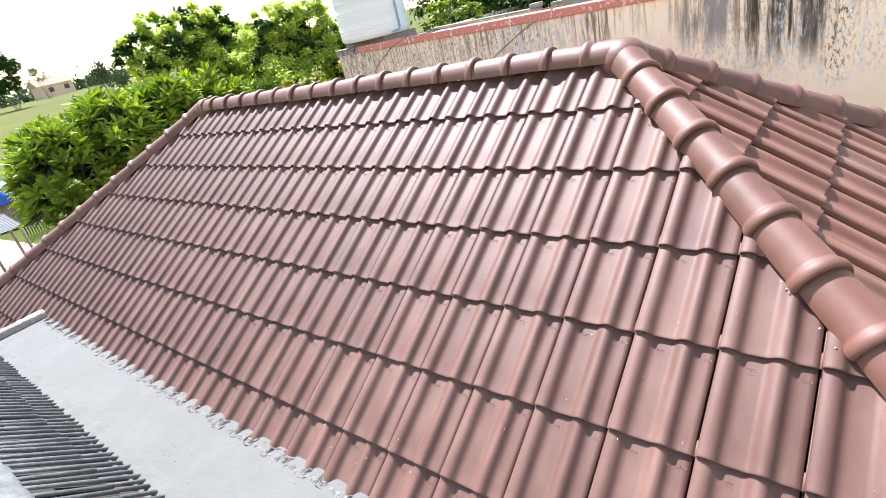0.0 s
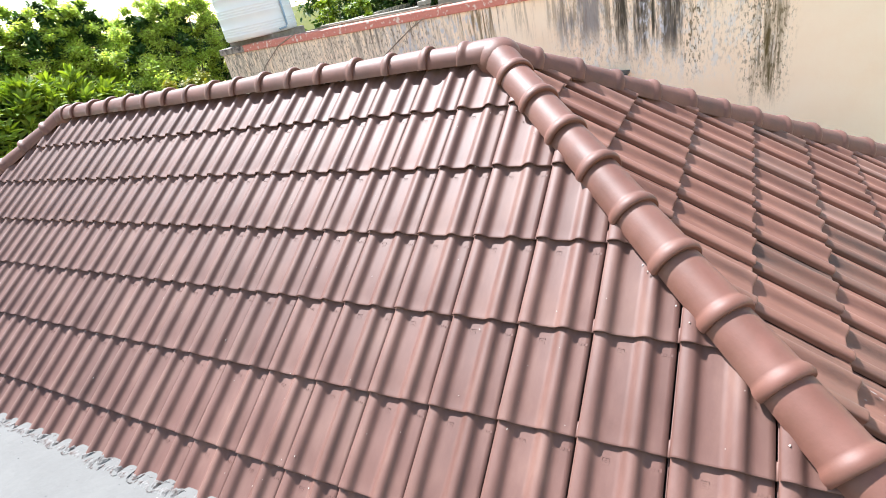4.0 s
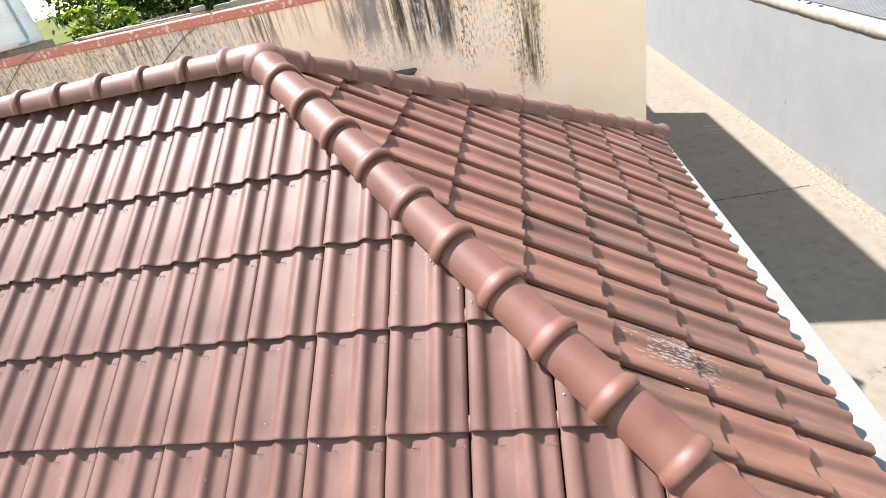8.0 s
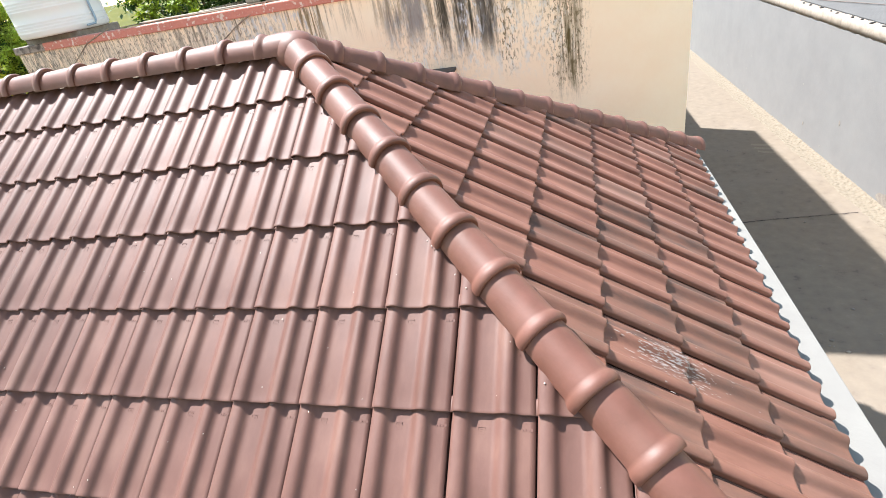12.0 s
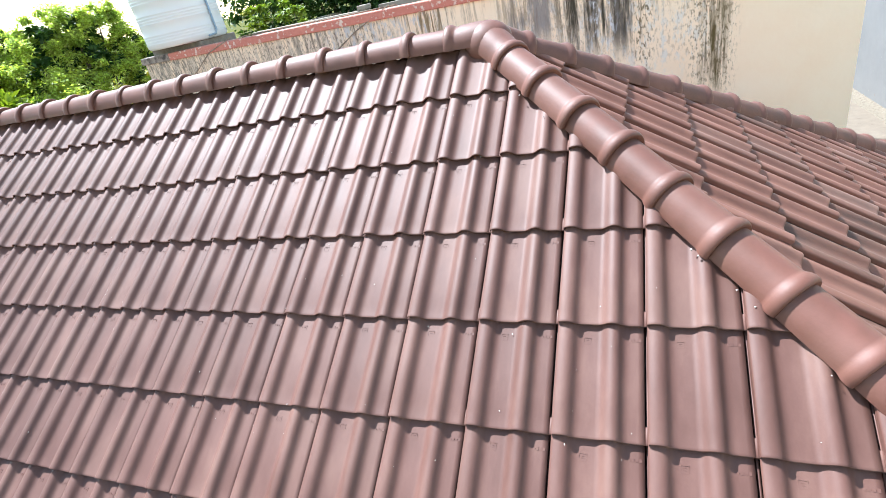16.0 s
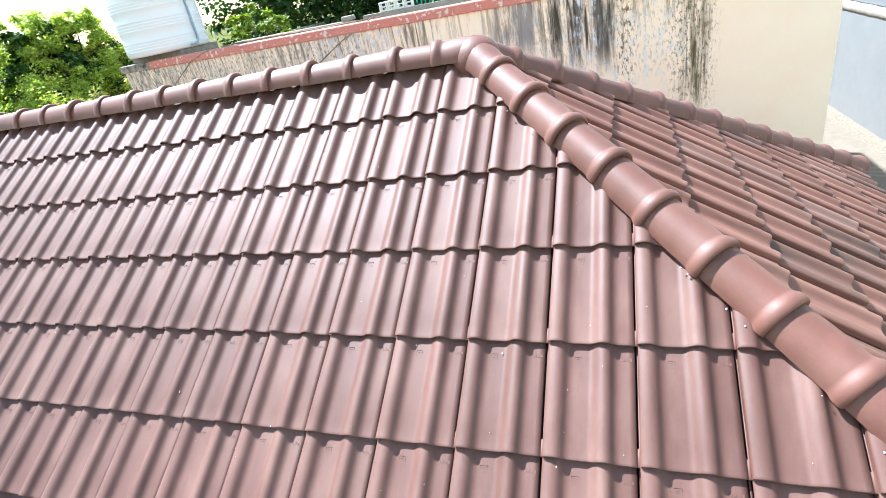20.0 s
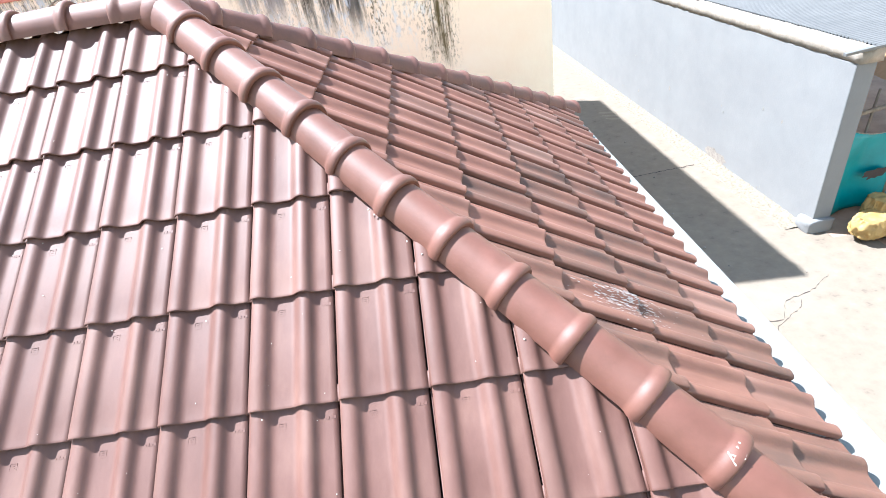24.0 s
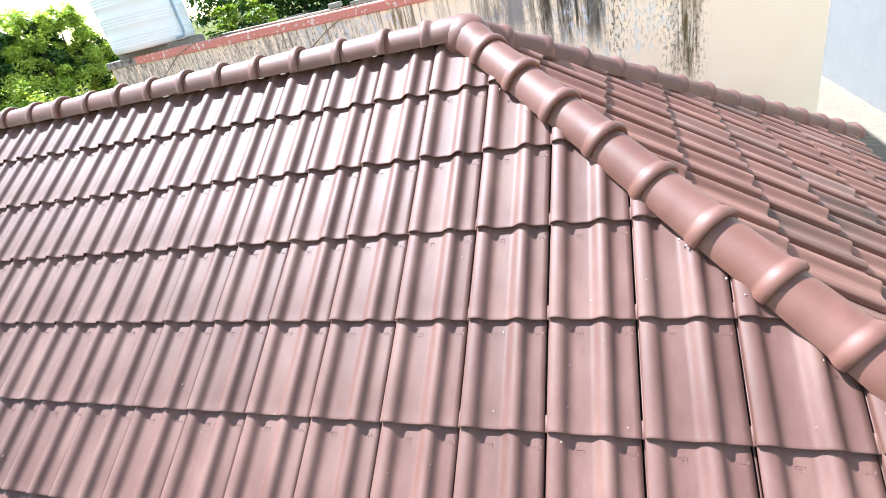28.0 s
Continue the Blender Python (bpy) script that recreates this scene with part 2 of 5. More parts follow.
def add_box(bm, lo, hi, bevel=0.0, m=None):
    """A box between two corners, optionally bevelled and moved by m, added to bm."""
    made = bmesh.ops.create_cube(bm, size=1.0)["verts"]
    for v in made:
        v.co = Vector([(lo[i] + hi[i]) / 2 + v.co[i] * (hi[i] - lo[i]) for i in range(3)])
    if bevel:
        edges = list({e for v in made for e in v.link_edges})
        out = bmesh.ops.bevel(bm, geom=edges, offset=bevel, segments=2, affect="EDGES", profile=0.5)
        made = list({v for f in out["faces"] for v in f.verts} | {v for v in made if v.is_valid})
    if m:
        bmesh.ops.transform(bm, matrix=m, verts=made)
    return made


def box(name, lo, hi, mat, parent=None, bevel=0.0, label="", m=None):
    bm = bmesh.new()
    add_box(bm, lo, hi, bevel, m)
    return part(name, bm, mat, parent, label)


def add_tube(bm, points, radius, sides=8, end=None):
    """A round bar along points, tapering to end where given."""
    end = radius if end is None else end
    rings = []
    pts = [Vector(p) for p in points]
    for i, p in enumerate(pts):
        way = (pts[min(i + 1, len(pts) - 1)] - pts[max(i - 1, 0)]).normalized()
        side = way.orthogonal().normalized()
        other = way.cross(side)
        r = radius + (end - radius) * i / max(1, len(pts) - 1)
        rings.append([bm.verts.new(p + (side * math.cos(a) + other * math.sin(a)) * r) for a in (2 * math.pi * k / sides for k in range(sides))])
    for a, b in zip(rings, rings[1:]):
        for k in range(sides):
            bm.faces.new((a[k], a[(k + 1) % sides], b[(k + 1) % sides], b[k]))
    bm.faces.new(rings[0][::-1])
    bm.faces.new(rings[-1])


# ---------------------------------------------------------------- roof geometry
PITCH = radians(33.0)
CP, SP = math.cos(PITCH), math.sin(PITCH)
TP = SP / CP
TILE_W, GAUGE = 0.30, 0.388
EAST_W, EAST_GAUGE = 0.29, 0.3685
APEX = Vector((-0.759, 0.0, 0.0))
WEST_END = -5.27
EAVE_EAST = 1.76
EAVE_FRONT = -2.53
EAVE_WEST = WEST_END - 2.53
NORTH_K = 0.87
EAVE_NORTH = 2.53 * NORTH_K
EAVE_Z = EAVE_FRONT * TP
GROUND = -4.3

FRONT = Matrix(((1, 0, 0, 0), (0, CP, -SP, 0), (0, SP, CP, 0), (0, 0, 0, 1)))
EAST = Matrix(((0, -CP, SP, EAVE_EAST), (1, 0, 0, 0), (0, SP, CP, APEX.z - (EAVE_EAST - APEX.x) * TP), (0, 0, 0, 1)))


ROLLS = [(0, 0.011), (0.0015, 0.016), (0.006, 0.0202), (0.013, 0.0238), (0.022, 0.0265), (0.031, 0.0275), (0.04, 0.027), (0.048, 0.0247), (0.0545, 0.0208), (0.06, 0.0158), (0.0655, 0.0104), (0.071, 0.0058), (0.077, 0.0027), (0.085, 0.0008), (0.095, 0), (0.137, 0), (0.144, 0.0008), (0.151, 0.0034), (0.157, 0.0075), (0.163, 0.0125), (0.169, 0.0178), (0.176, 0.0228), (0.184, 0.0261), (0.192, 0.0275), (0.1995, 0.0268), (0.206, 0.0243), (0.2115, 0.0202), (0.2165, 0.0151), (0.2215, 0.0099), (0.227, 0.0056), (0.2325, 0.0026), (0.2405, 0.0008), (0.2505, 0), (0.27, 0), (0.2915, 0), (0.2918, -0.026), (0.2960, -0.026), (0.2962, -0.007), (0.3, -0.007)]


def tile_profile(s):
    """Height of a two-roll tile across its 0.3 m width: a gentle side to the left of each roll, a steep one to its right."""
    s = s % 0.3
    for (x0, z0), (x1, z1) in zip(ROLLS, ROLLS[1:]):
        if s <= x1:
            return z0 + (z1 - z0) * (s - x0) / (x1 - x0)
    return 0.0


def tile_bmesh(width, gauge, marks=True, gap=0.0016, groove_wide=0.0):
    """One interlocking tile: x across, y up the slope with its lip at y = 0, z off the roof."""
    bm = bmesh.new()
    half = width / 2
    k_x = width / 0.3
    shape = [((x - groove_wide * (0.29 < x < 0.292)) * k_x, z) for x, z in ROLLS]
    shape[0] = (gap, shape[0][1])
    shape[-1] = (width + 0.004, -0.008)
    xs = [x for x, z in shape]
    back = gauge + 0.05
    drop = 0.020
    rows = []
    for y, z, groove in ((0.06, -0.0085, 0), (0.0015, -0.0085, 0), (0.0, -0.0015, 0), (0.003, -0.0001, 0), (0.010, -drop * 0.010 / back, 0), (0.0565, -drop * 0.0565 / back, 0), (0.058, -drop * 0.054 / back, 1), (back * 0.5, -drop * 0.5, 1), (back, -drop, 1)):
        rows.append([bm.verts.new((x, y, z + (h if groove else max(h, -0.002)))) for x, h in shape])
    for a, b in zip(rows, rows[1:]):
        for i in range(len(xs) - 1):
            if shape[i][1] < -0.02 and shape[i + 1][1] < -0.02 and (b is rows[-1] or b is rows[-2]):
                continue
            f = bm.faces.new((a[i], a[i + 1], b[i + 1], b[i]))
            f.smooth = True
    for i, side in ((-1, -1),) if marks else ((0, 1), (-1, -1)):
        low = [bm.verts.new((xs[i], y, (shape[i][1] - 0.006 if i else -0.004) + z)) for y, z in ((0.003, -0.001), (back, -drop))]
        loop = [row[i] for row in rows[3:]] + [low[1], low[0]]
        bm.faces.new(loop if side > 0 else loop[::-1])
    for e in bm.edges:
        if len(e.link_faces) == 2 and e.calc_face_angle(0) > 0.9:
            e.smooth = False
    if marks:
        at = gauge - 0.055
        cx = 0.104 * half / 0.15
        zc = -drop * at / back
        for x0, y0, x1, y1 in ((-0.013, -0.013, 0.013, -0.0105), (-0.013, 0.0105, 0.013, 0.013), (-0.013, -0.0105, -0.0105, 0.0105), (0.0105, -0.0105, 0.013, 0.0105), (-0.005, -0.004, 0.005, -0.002), (-0.005, 0.003, 0.005, 0.005)):
            add_box(bm, (cx + x0, at + y0, zc - 0.002), (cx + x1, at + y1, zc + 0.0007))
        cx = 0.262 * half / 0.15
        for k in range(4):
            add_box(bm, (cx - 0.02 + k * 0.011, at + 0.004, zc - 0.002), (cx - 0.013 + k * 0.011, at + 0.011 + 0.003 * (k % 2), zc + 0.0006))
    return bm


def clip(bm, planes):
    """Keeps what lies on the inner side of every (point, outward normal)."""
    for co, no in planes:
        bmesh.ops.bisect_plane(bm, geom=list(bm.verts) + list(bm.edges) + list(bm.faces), dist=1e-5, plane_co=co, plane_no=no, clear_outer=True)


def hip_plane(origin, along, outward, inset):
    """An upright plane along a hip, inset from it towards the slope."""
    no = Vector(along).cross((0, 0, 1)).normalized()
    if no.dot(Vector(outward)) < 0:
        no = -no
    return Vector(origin) - no * inset, no


HIP_FE = Vector((1, -1, -TP))
HIP_NE = Vector((1, NORTH_K, -TP))
HIP_FW = Vector((-1, -1, -TP))
WEST_APEX = Vector((WEST_END, 0, 0))


def lay_tiles(parent, to_world, width, gauge, columns, rows, origin_x, origin_y, limits, mat_for, mesh_name, marks=True, gap=0.0016, groove_wide=0.0):
    """Courses of tiles on one slope: whole tiles share a mesh, those on a hip are cut to it."""
    shared = {}
    slight = random.Random(5)
    for r in rows:
        for c in columns:
            lift = pose(origin_x + c * width, origin_y - r * gauge, slight.uniform(-0.0012, 0.0012), slight.uniform(-0.12, 0.12), slight.uniform(-0.15, 0.15), slight.uniform(-0.25, 0.25))
            m = to_world @ lift
            corners = [m @ Vector((x, y, 0)) for x in (0, width) for y in (0, gauge + 0.05)]
            worst = [max((p - co).dot(no) for p in corners) for co, no in limits]
            best = [min((p - co).dot(no) for p in corners) for co, no in limits]
            if max(best) > -0.01:
                continue
            mat = mat_for(r, c)
            if max(worst) > 0.0:
                bm = tile_bmesh(width, gauge, marks and max(worst) < 0.05, gap, groove_wide)
                inv = m.inverted()
                clip(bm, [(inv @ co, (inv.to_3x3() @ no).normalized()) for (co, no), w in zip(limits, worst) if w > 0])
                if len(bm.faces) < 4 or sum(f.calc_area() for f in bm.faces) < 0.012:
                    bm.free()
                    continue
                ob = part("roof_tile", bm, mat, parent)
                ob.data.name = "cut_tile"
            else:
                if mat.name not in shared:
                    bm = tile_bmesh(width, gauge, marks, gap, groove_wide)
                    me = bpy.data.meshes.new(mesh_name)
                    bm.to_mesh(me)
                    bm.free()
                    me.materials.append(mat)
                    shared[mat.name] = me
                ob = new("roof_tile", shared[mat.name])
                ob.parent = parent
            ob.matrix_basis = m


CAP_STEP = 0.273


def half_barrel(bm, stations, radius, low=2, thick=True):
    """A half-round shell along x through (x, radius factor) stations, with an inner lip at its far end."""
    angles = [radians(low + (180 - 2 * low) * i / 18) for i in range(19)]
    rings = [[bm.verts.new((x, radius * 0.93 * k * math.cos(a), radius * k * math.sin(a))) for a in angles] for x, k in stations]
    for a, b in zip(rings, rings[1:]):
        for i in range(len(angles) - 1):
            bm.faces.new((a[i], b[i], b[i + 1], a[i + 1])).smooth = True
    if thick:
        x_end = stations[-1][0]
        inner = [bm.verts.new((x_end - 0.002, v.co.y * 0.87, v.co.z * 0.87)) for v in rings[-1]]
        deep = [bm.verts.new((x_end - 0.05, v.co.y, v.co.z)) for v in inner]
        for p, q in ((rings[-1], inner), (inner, deep)):
            for i in range(len(angles) - 1):
                bm.faces.new((p[i], q[i], q[i + 1], p[i + 1]))


def collar(length):
    return [(length - 0.058, 1.0), (length - 0.050, 1.012), (length - 0.042, 1.05), (length - 0.033, 1.105), (length - 0.022, 1.138), (length - 0.011, 1.14), (length - 0.002, 1.12), (length + 0.004, 1.08), (length + 0.005, 1.05)]


def cap_bmesh(length, radius=0.104):
    """A half-round cap along +x, its raised collar at the far end."""
    bm = bmesh.new()
    half_barrel(bm, [(-0.06, 0.93), (0.0, 0.955), (length * 0.45, 0.985)] + collar(length), radius)
    return bm


def run_of_caps(parent, start, way, first, count, raise_by, seed, mesh=None):
    """Caps end to end down a hip or along a ridge; first is where the first collar lies."""
    way = Vector(way).normalized()
    right = way.cross((0, 0, 1)).normalized()
    up = right.cross(way)
    turn = Matrix((way, -right, up)).transposed().to_4x4()
    slight = random.Random(seed)
    for k in range(count):
        at = Vector(start) + way * (first + (k - 1) * CAP_STEP) + up * raise_by
        ob = new("ridge_cap", mesh or cap_mesh)
        ob.parent = parent
        ob.matrix_basis = Matrix.Translation(at) @ turn @ pose(0, slight.uniform(-0.004, 0.004), slight.uniform(-0.003, 0.003), slight.uniform(-1.5, 1.5), slight.uniform(-0.5, 0.5) - 1.0, slight.uniform(-0.8, 0.8))


# ---------------------------------------------------------------- ground
def plain(name, verts, mat, label, category):
    ob = raw(name, verts, [tuple(range(len(verts)))], mat)
    return tagged(ob, label, category, kind="structure")


bm = bmesh.new()
ring = [bm.verts.new((x, y, GROUND - 0.02)) for x, y in ((-3000, -3000), (3000, -3000), (3000, 3000), (-3000, 3000))]
bm.faces.new(ring)
tagged(part("ground", bm, field_grass), "wide dry field of yellow-green grass", "ground", kind="structure")
YARD = [(1.0, -8), (6.0, -8), (6.0, 2.9), (5.55, 2.9), (4.3, 24), (4.3, 60), (1.0, 60)]
plain("pavement", [(x, y, GROUND) for x, y in YARD], sand_ground, "dusty pale concrete yard with a long crack", "pavement")
plain("earth_yard", [(6.0, -8, GROUND - 0.008), (60, -8, GROUND - 0.008), (60, 60, GROUND - 0.008), (4.3, 60, GROUND - 0.008), (4.3, 24, GROUND - 0.008), (5.55, 2.9, GROUND - 0.008), (6.0, 2.9, GROUND - 0.008)], bare_earth, "bare reddish earth beyond the blue wall", "ground")
plain("earth_path", [(-32, -14, GROUND), (-7.0, -14, GROUND), (-7.0, 3, GROUND), (-32, 0.5, GROUND)], bare_earth, "bare earth beside the house", "ground")
FAR_RISE = [(-60, GROUND - 0.012), (-200, -1.2), (-300, -0.2), (-950, 2.2)]
rise_verts = [(x, y * k, z) for (x, z), k in zip(FAR_RISE, (0.3, 0.5, 0.7, 1.0)) for y in (-80, 900)]
far_field = raw("dry_field", rise_verts, [(2 * k, 2 * k + 1, 2 * k + 3, 2 * k + 2) for k in range(3)], dry_grass)
tagged(far_field, "far slope of dry yellow grass", "ground", kind="structure")

plain("alley", [(-7.0, 1.9, GROUND), (1.0, 1.9, GROUND), (1.0, 4.2, GROUND), (-7.0, 4.2, GROUND)], sand_ground, "narrow cement alley between the house and the cream building", "pavement")

# ---------------------------------------------------------------- the house under the roof
tagged(box("wall_house", (EAVE_WEST + 0.5, EAVE_FRONT + 0.45, GROUND), (EAVE_EAST - 0.35, EAVE_NORTH - 0.35, EAVE_Z - 0.08), whitewash),
                    "white painted house wall under the tiled roof", "wall", kind="structure")

roof = tagged(empty("roof", (0, 0, EAVE_Z)), "hipped roof of glossy red-brown two-roll tiles", "roof", kind="structure")
roof.location = (0, 0, 0)

# boarding under the tiles, one closed body
lo = 0.05
e, f_, w_, n_ = EAVE_EAST - 0.04, EAVE_FRONT + 0.04, EAVE_WEST + 0.04, EAVE_NORTH - 0.04
ze = EAVE_Z - lo - 0.01
raw("roof_deck", [(w_, f_, ze), (e, f_, ze), (e, n_, ze), (w_, n_, ze), (APEX.x, 0, -lo), (WEST_END, 0, -lo),
                         (w_, f_, ze - 0.04), (e, f_, ze - 0.04), (e, n_, ze - 0.04), (w_, n_, ze - 0.04)],
           [(0, 1, 4, 5), (1, 2, 4), (2, 3, 5, 4), (3, 0, 5), (6, 7, 1, 0), (7, 8, 2, 1), (8, 9, 3, 2), (9, 6, 0, 3), (9, 8, 7, 6)], felt, roof)

# ---------------------------------------------------------------- cement apron, old grey roof below
SLAB_Z = -1.385
SLAB_Y = -2.13
bm = bmesh.new()
add_box(bm, (-5.62, -2.68, SLAB_Z - 0.12), (1.75, SLAB_Y + 0.06, SLAB_Z), 0)
add_box(bm, (-1.7, -4.4, SLAB_Z - 0.12), (1.75, -2.68, SLAB_Z), 0)
tagged(box("wall_terrace", (-1.6, -4.3, GROUND), (1.65, EAVE_FRONT + 0.44, SLAB_Z - 0.12), whitewash), "plain white wall under the cement slab", "wall", kind="structure")
slab = tagged(part("cement_slab", bm, slab_concrete), "pale grey cement slab against the tiled slope", "slab", kind="structure")

# ---------------------------------------------------------------- cream building behind
WALL_A = Vector((1.95, 3.6, 0))
WALL_B = Vector((-7.7, 4.2, 0))
WALL_TOP = 0.04
along_wall = (WALL_B - WALL_A).normalized()
wall_len = (WALL_B - WALL_A).length
wall_turn = math.degrees(math.atan2(along_wall.y, along_wall.x)) - 180.0


def stained_plaster():
    """Old cream plaster with rain runs below the coping: soot-black, grey and mossy streaks, each with a place and width of its own."""
    m = material("stained_cream_plaster", [(0.3, (0.857, 0.672, 0.489)), (0.7, (0.877, 0.735, 0.568))], rough=0.9, scale=1.6, detail=8, bump=0.3, bump_scale=16)
    nt = m.node_tree
    n, link = nt.nodes, nt.links.new
    bsdf = n["Principled BSDF"]
    base = bsdf.inputs["Base Color"].links[0].from_socket
    tex = n.new("ShaderNodeTexCoord")
    split = n.new("ShaderNodeSeparateXYZ")
    link(tex.outputs["Object"], split.inputs["Vector"])

    def calc(kind, a, b, clamp=False):
        node = n.new("ShaderNodeMath")
        node.operation, node.use_clamp = kind, clamp
        for k, v in enumerate((a, b)):
            if isinstance(v, float):
                node.inputs[k].default_value = v
            elif v is not None:
                link(v, node.inputs[k])
        return node.outputs["Value"]

    def ramp(value, lo, hi, to_lo, to_hi):
        rg = n.new("ShaderNodeMapRange")
        rg.interpolation_type = "SMOOTHSTEP"
        for key, v in (("From Min", lo), ("From Max", hi), ("To Min", to_lo), ("To Max", to_hi)):
            rg.inputs[key].default_value = v
        link(value, rg.inputs["Value"])
        return rg.outputs["Result"]

    def grain(stretch, scale, lo, hi):
        mp = n.new("ShaderNodeMapping")
        mp.inputs["Scale"].default_value = stretch
        link(tex.outputs["Object"], mp.inputs["Vector"])
        no = n.new("ShaderNodeTexNoise")
        no.inputs["Scale"].default_value, no.inputs["Detail"].default_value, no.inputs["Roughness"].default_value = scale, 9.0, 0.68
        link(mp.outputs["Vector"], no.inputs["Vector"])
        return ramp(no.outputs["Fac"], lo, hi, 0.0, 1.0)

    def stain(base, x0, x1, z_end, soft, runs, amount, colour):
        """A stain between two places along the wall, from the coping down to z_end."""
        mask = calc("MULTIPLY", ramp(split.outputs["X"], x0 - soft, x0 + soft, 0.0, 1.0), ramp(split.outputs["X"], x1 - soft, x1 + soft, 1.0, 0.0))
        mask = calc("MULTIPLY", mask, ramp(split.outputs["Z"], z_end - 0.18, z_end + 0.25, 0.0, 1.0))
        mask = calc("MULTIPLY", calc("MULTIPLY", mask, runs), amount, True)
        mx = n.new("ShaderNodeMix")
        mx.data_type = "RGBA"
        mx.inputs["B"].default_value = (*colour, 1)
        link(mask, mx.inputs["Factor"])
        link(base, mx.inputs["A"])
        return mx.outputs["Result"]

    thin = grain((1, 1, 0.07), 17.0, 0.47, 0.62)
    wide = grain((1, 1, 0.12), 8.0, 0.42, 0.60)
    flake = grain((1, 1, 0.40), 15.0, 0.49, 0.60)
    speck = grain((1, 1, 0.45), 34.0, 0.50, 0.60)
    for x0, x1, z_end, soft, runs, amount, colour in (
            (-0.5, 5.0, -0.75, 0.4, wide, 0.45, (0.40, 0.36, 0.32)),
            (-0.5, 3.4, -0.45, 0.5, thin, 0.55, (0.10, 0.08, 0.065)),
            (-0.5, 4.6, -0.60, 0.4, speck, 0.75, (0.12, 0.10, 0.085)),
            (-0.5, 1.0, -0.9, 0.3, flake, 0.8, (0.16, 0.14, 0.125)),
            (3.2, 5.6, -0.30, 0.3, thin, 0.9, (0.10, 0.075, 0.055)),
            (3.6, 5.3, -0.65, 0.25, flake, 0.9, (0.50, 0.50, 0.53)),
            (4.9, 5.4, -0.8, 0.15, thin, 0.85, (0.20, 0.135, 0.06)),
            (5.6, 6.2, -0.45, 0.15, thin, 0.55, (0.22, 0.15, 0.08)),
            (6.2, 8.45, -1.15, 0.25, flake, 0.8, (0.70, 0.67, 0.63)),
            (6.2, 8.5, -1.0, 0.25, speck, 0.45, (0.30, 0.22, 0.14)),
            (6.2, 6.75, -0.65, 0.08, wide, 0.9, (0.22, 0.20, 0.20)),
            (6.2, 8.5, -0.45, 0.2, thin, 0.7, (0.15, 0.10, 0.045)),
            (6.92, 7.62, -0.85, 0.09, wide, 0.9, (0.05, 0.048, 0.048)),
            (7.12, 7.40, -0.75, 0.06, flake, 0.95, (0.66, 0.66, 0.70)),
            (6.80, 7.7, -0.75, 0.12, thin, 1.0, (0.05, 0.04, 0.025)),
            (8.27, 8.50, -1.5, 0.05, wide, 1.0, (0.10, 0.072, 0.022)),
            (8.24, 8.54, -1.3, 0.05, thin, 0.8, (0.075, 0.055, 0.018)),
            (8.16, 8.58, -1.4, 0.08, speck, 0.7, (0.10, 0.07, 0.025)),
            (7.60, 7.78, -1.1, 0.05, speck, 0.9, (0.13, 0.095, 0.04))):
        base = stain(base, x0, x1, z_end, soft, runs, amount, colour)
    link(base, bsdf.inputs["Base Color"])
    return m


plaster = stained_plaster()
smeared_cement = material("smeared_cement", [(0.36, (0.085, 0.058, 0.050)), (0.46, (0.135, 0.118, 0.108)), (0.62, (0.185, 0.175, 0.162))], rough=0.95, scale=38, detail=8, bump=0.6, bump_scale=70)
bare_coping = material("blackened_coping", [(0.36, (0.07, 0.06, 0.055)), (0.5, (0.26, 0.22, 0.19)), (0.7, (0.40, 0.35, 0.30))], rough=0.95, scale=9, detail=9, bump=0.5, bump_scale=30)
clean_plaster = material("cream_plaster", [(0.3, (0.857, 0.672, 0.489)), (0.7, (0.877, 0.735, 0.568))], rough=0.9, scale=1.2, detail=7, bump=0.2, bump_scale=20)

# local frame of the wall: x from its west end to its east corner, y inwards
cream = tagged(empty("cream_building", (WALL_B.x, WALL_B.y, 0)), "old cream plastered building with a red flaking coping", "building")
cream.rotation_euler = (0, 0, radians(wall_turn))
box("wall", (0, 0, GROUND), (wall_len, 0.22, WALL_TOP - 0.09), plaster, cream, label="stained plaster with black and mossy rain streaks")
box("wall", (wall_len - 0.22, 0.22, GROUND), (wall_len, 7.2, WALL_TOP - 0.09), clean_plaster, cream, m=Matrix.Translation((wall_len, 0, 0)) @ pose(0, 0, 0, 0, 0, 6.2) @ Matrix.Translation((-wall_len, 0, 0)))
box("wall", (0, 0.22, GROUND), (0.22, 7.2, WALL_TOP - 0.09), plaster, cream)
box("roof", (0.22, 0.22, -0.5), (wall_len - 0.9, 7.2, -0.35), slab_concrete, cream)
box("coping", (0.62, -0.035, WALL_TOP - 0.09), (wall_len + 0.035, 0.25, WALL_TOP + 0.02), red_coping, cream, 0.012, "flaking red painted coping")
box("coping", (-0.03, -0.033, WALL_TOP - 0.09), (0.62, 0.25, WALL_TOP + 0.015), bare_coping, cream, 0.012, "bare blackened end of the coping")
box("coping", (wall_len - 0.25, 0.25, WALL_TOP - 0.09), (wall_len + 0.035, 7.2, WALL_TOP + 0.02), red_coping, cream, 0.012, m=Matrix.Translation((wall_len, 0, 0)) @ pose(0, 0, 0, 0, 0, 6.2) @ Matrix.Translation((-wall_len, 0, 0)))

box("rear_wall", (wall_len - 0.22, 7.2, GROUND), (wall_len, 14.0, WALL_TOP - 1.5), clean_plaster, cream, m=Matrix.Translation((wall_len, 0, 0)) @ pose(0, 0, 0, 0, 0, 6.2) @ Matrix.Translation((-wall_len, 0, 0)))

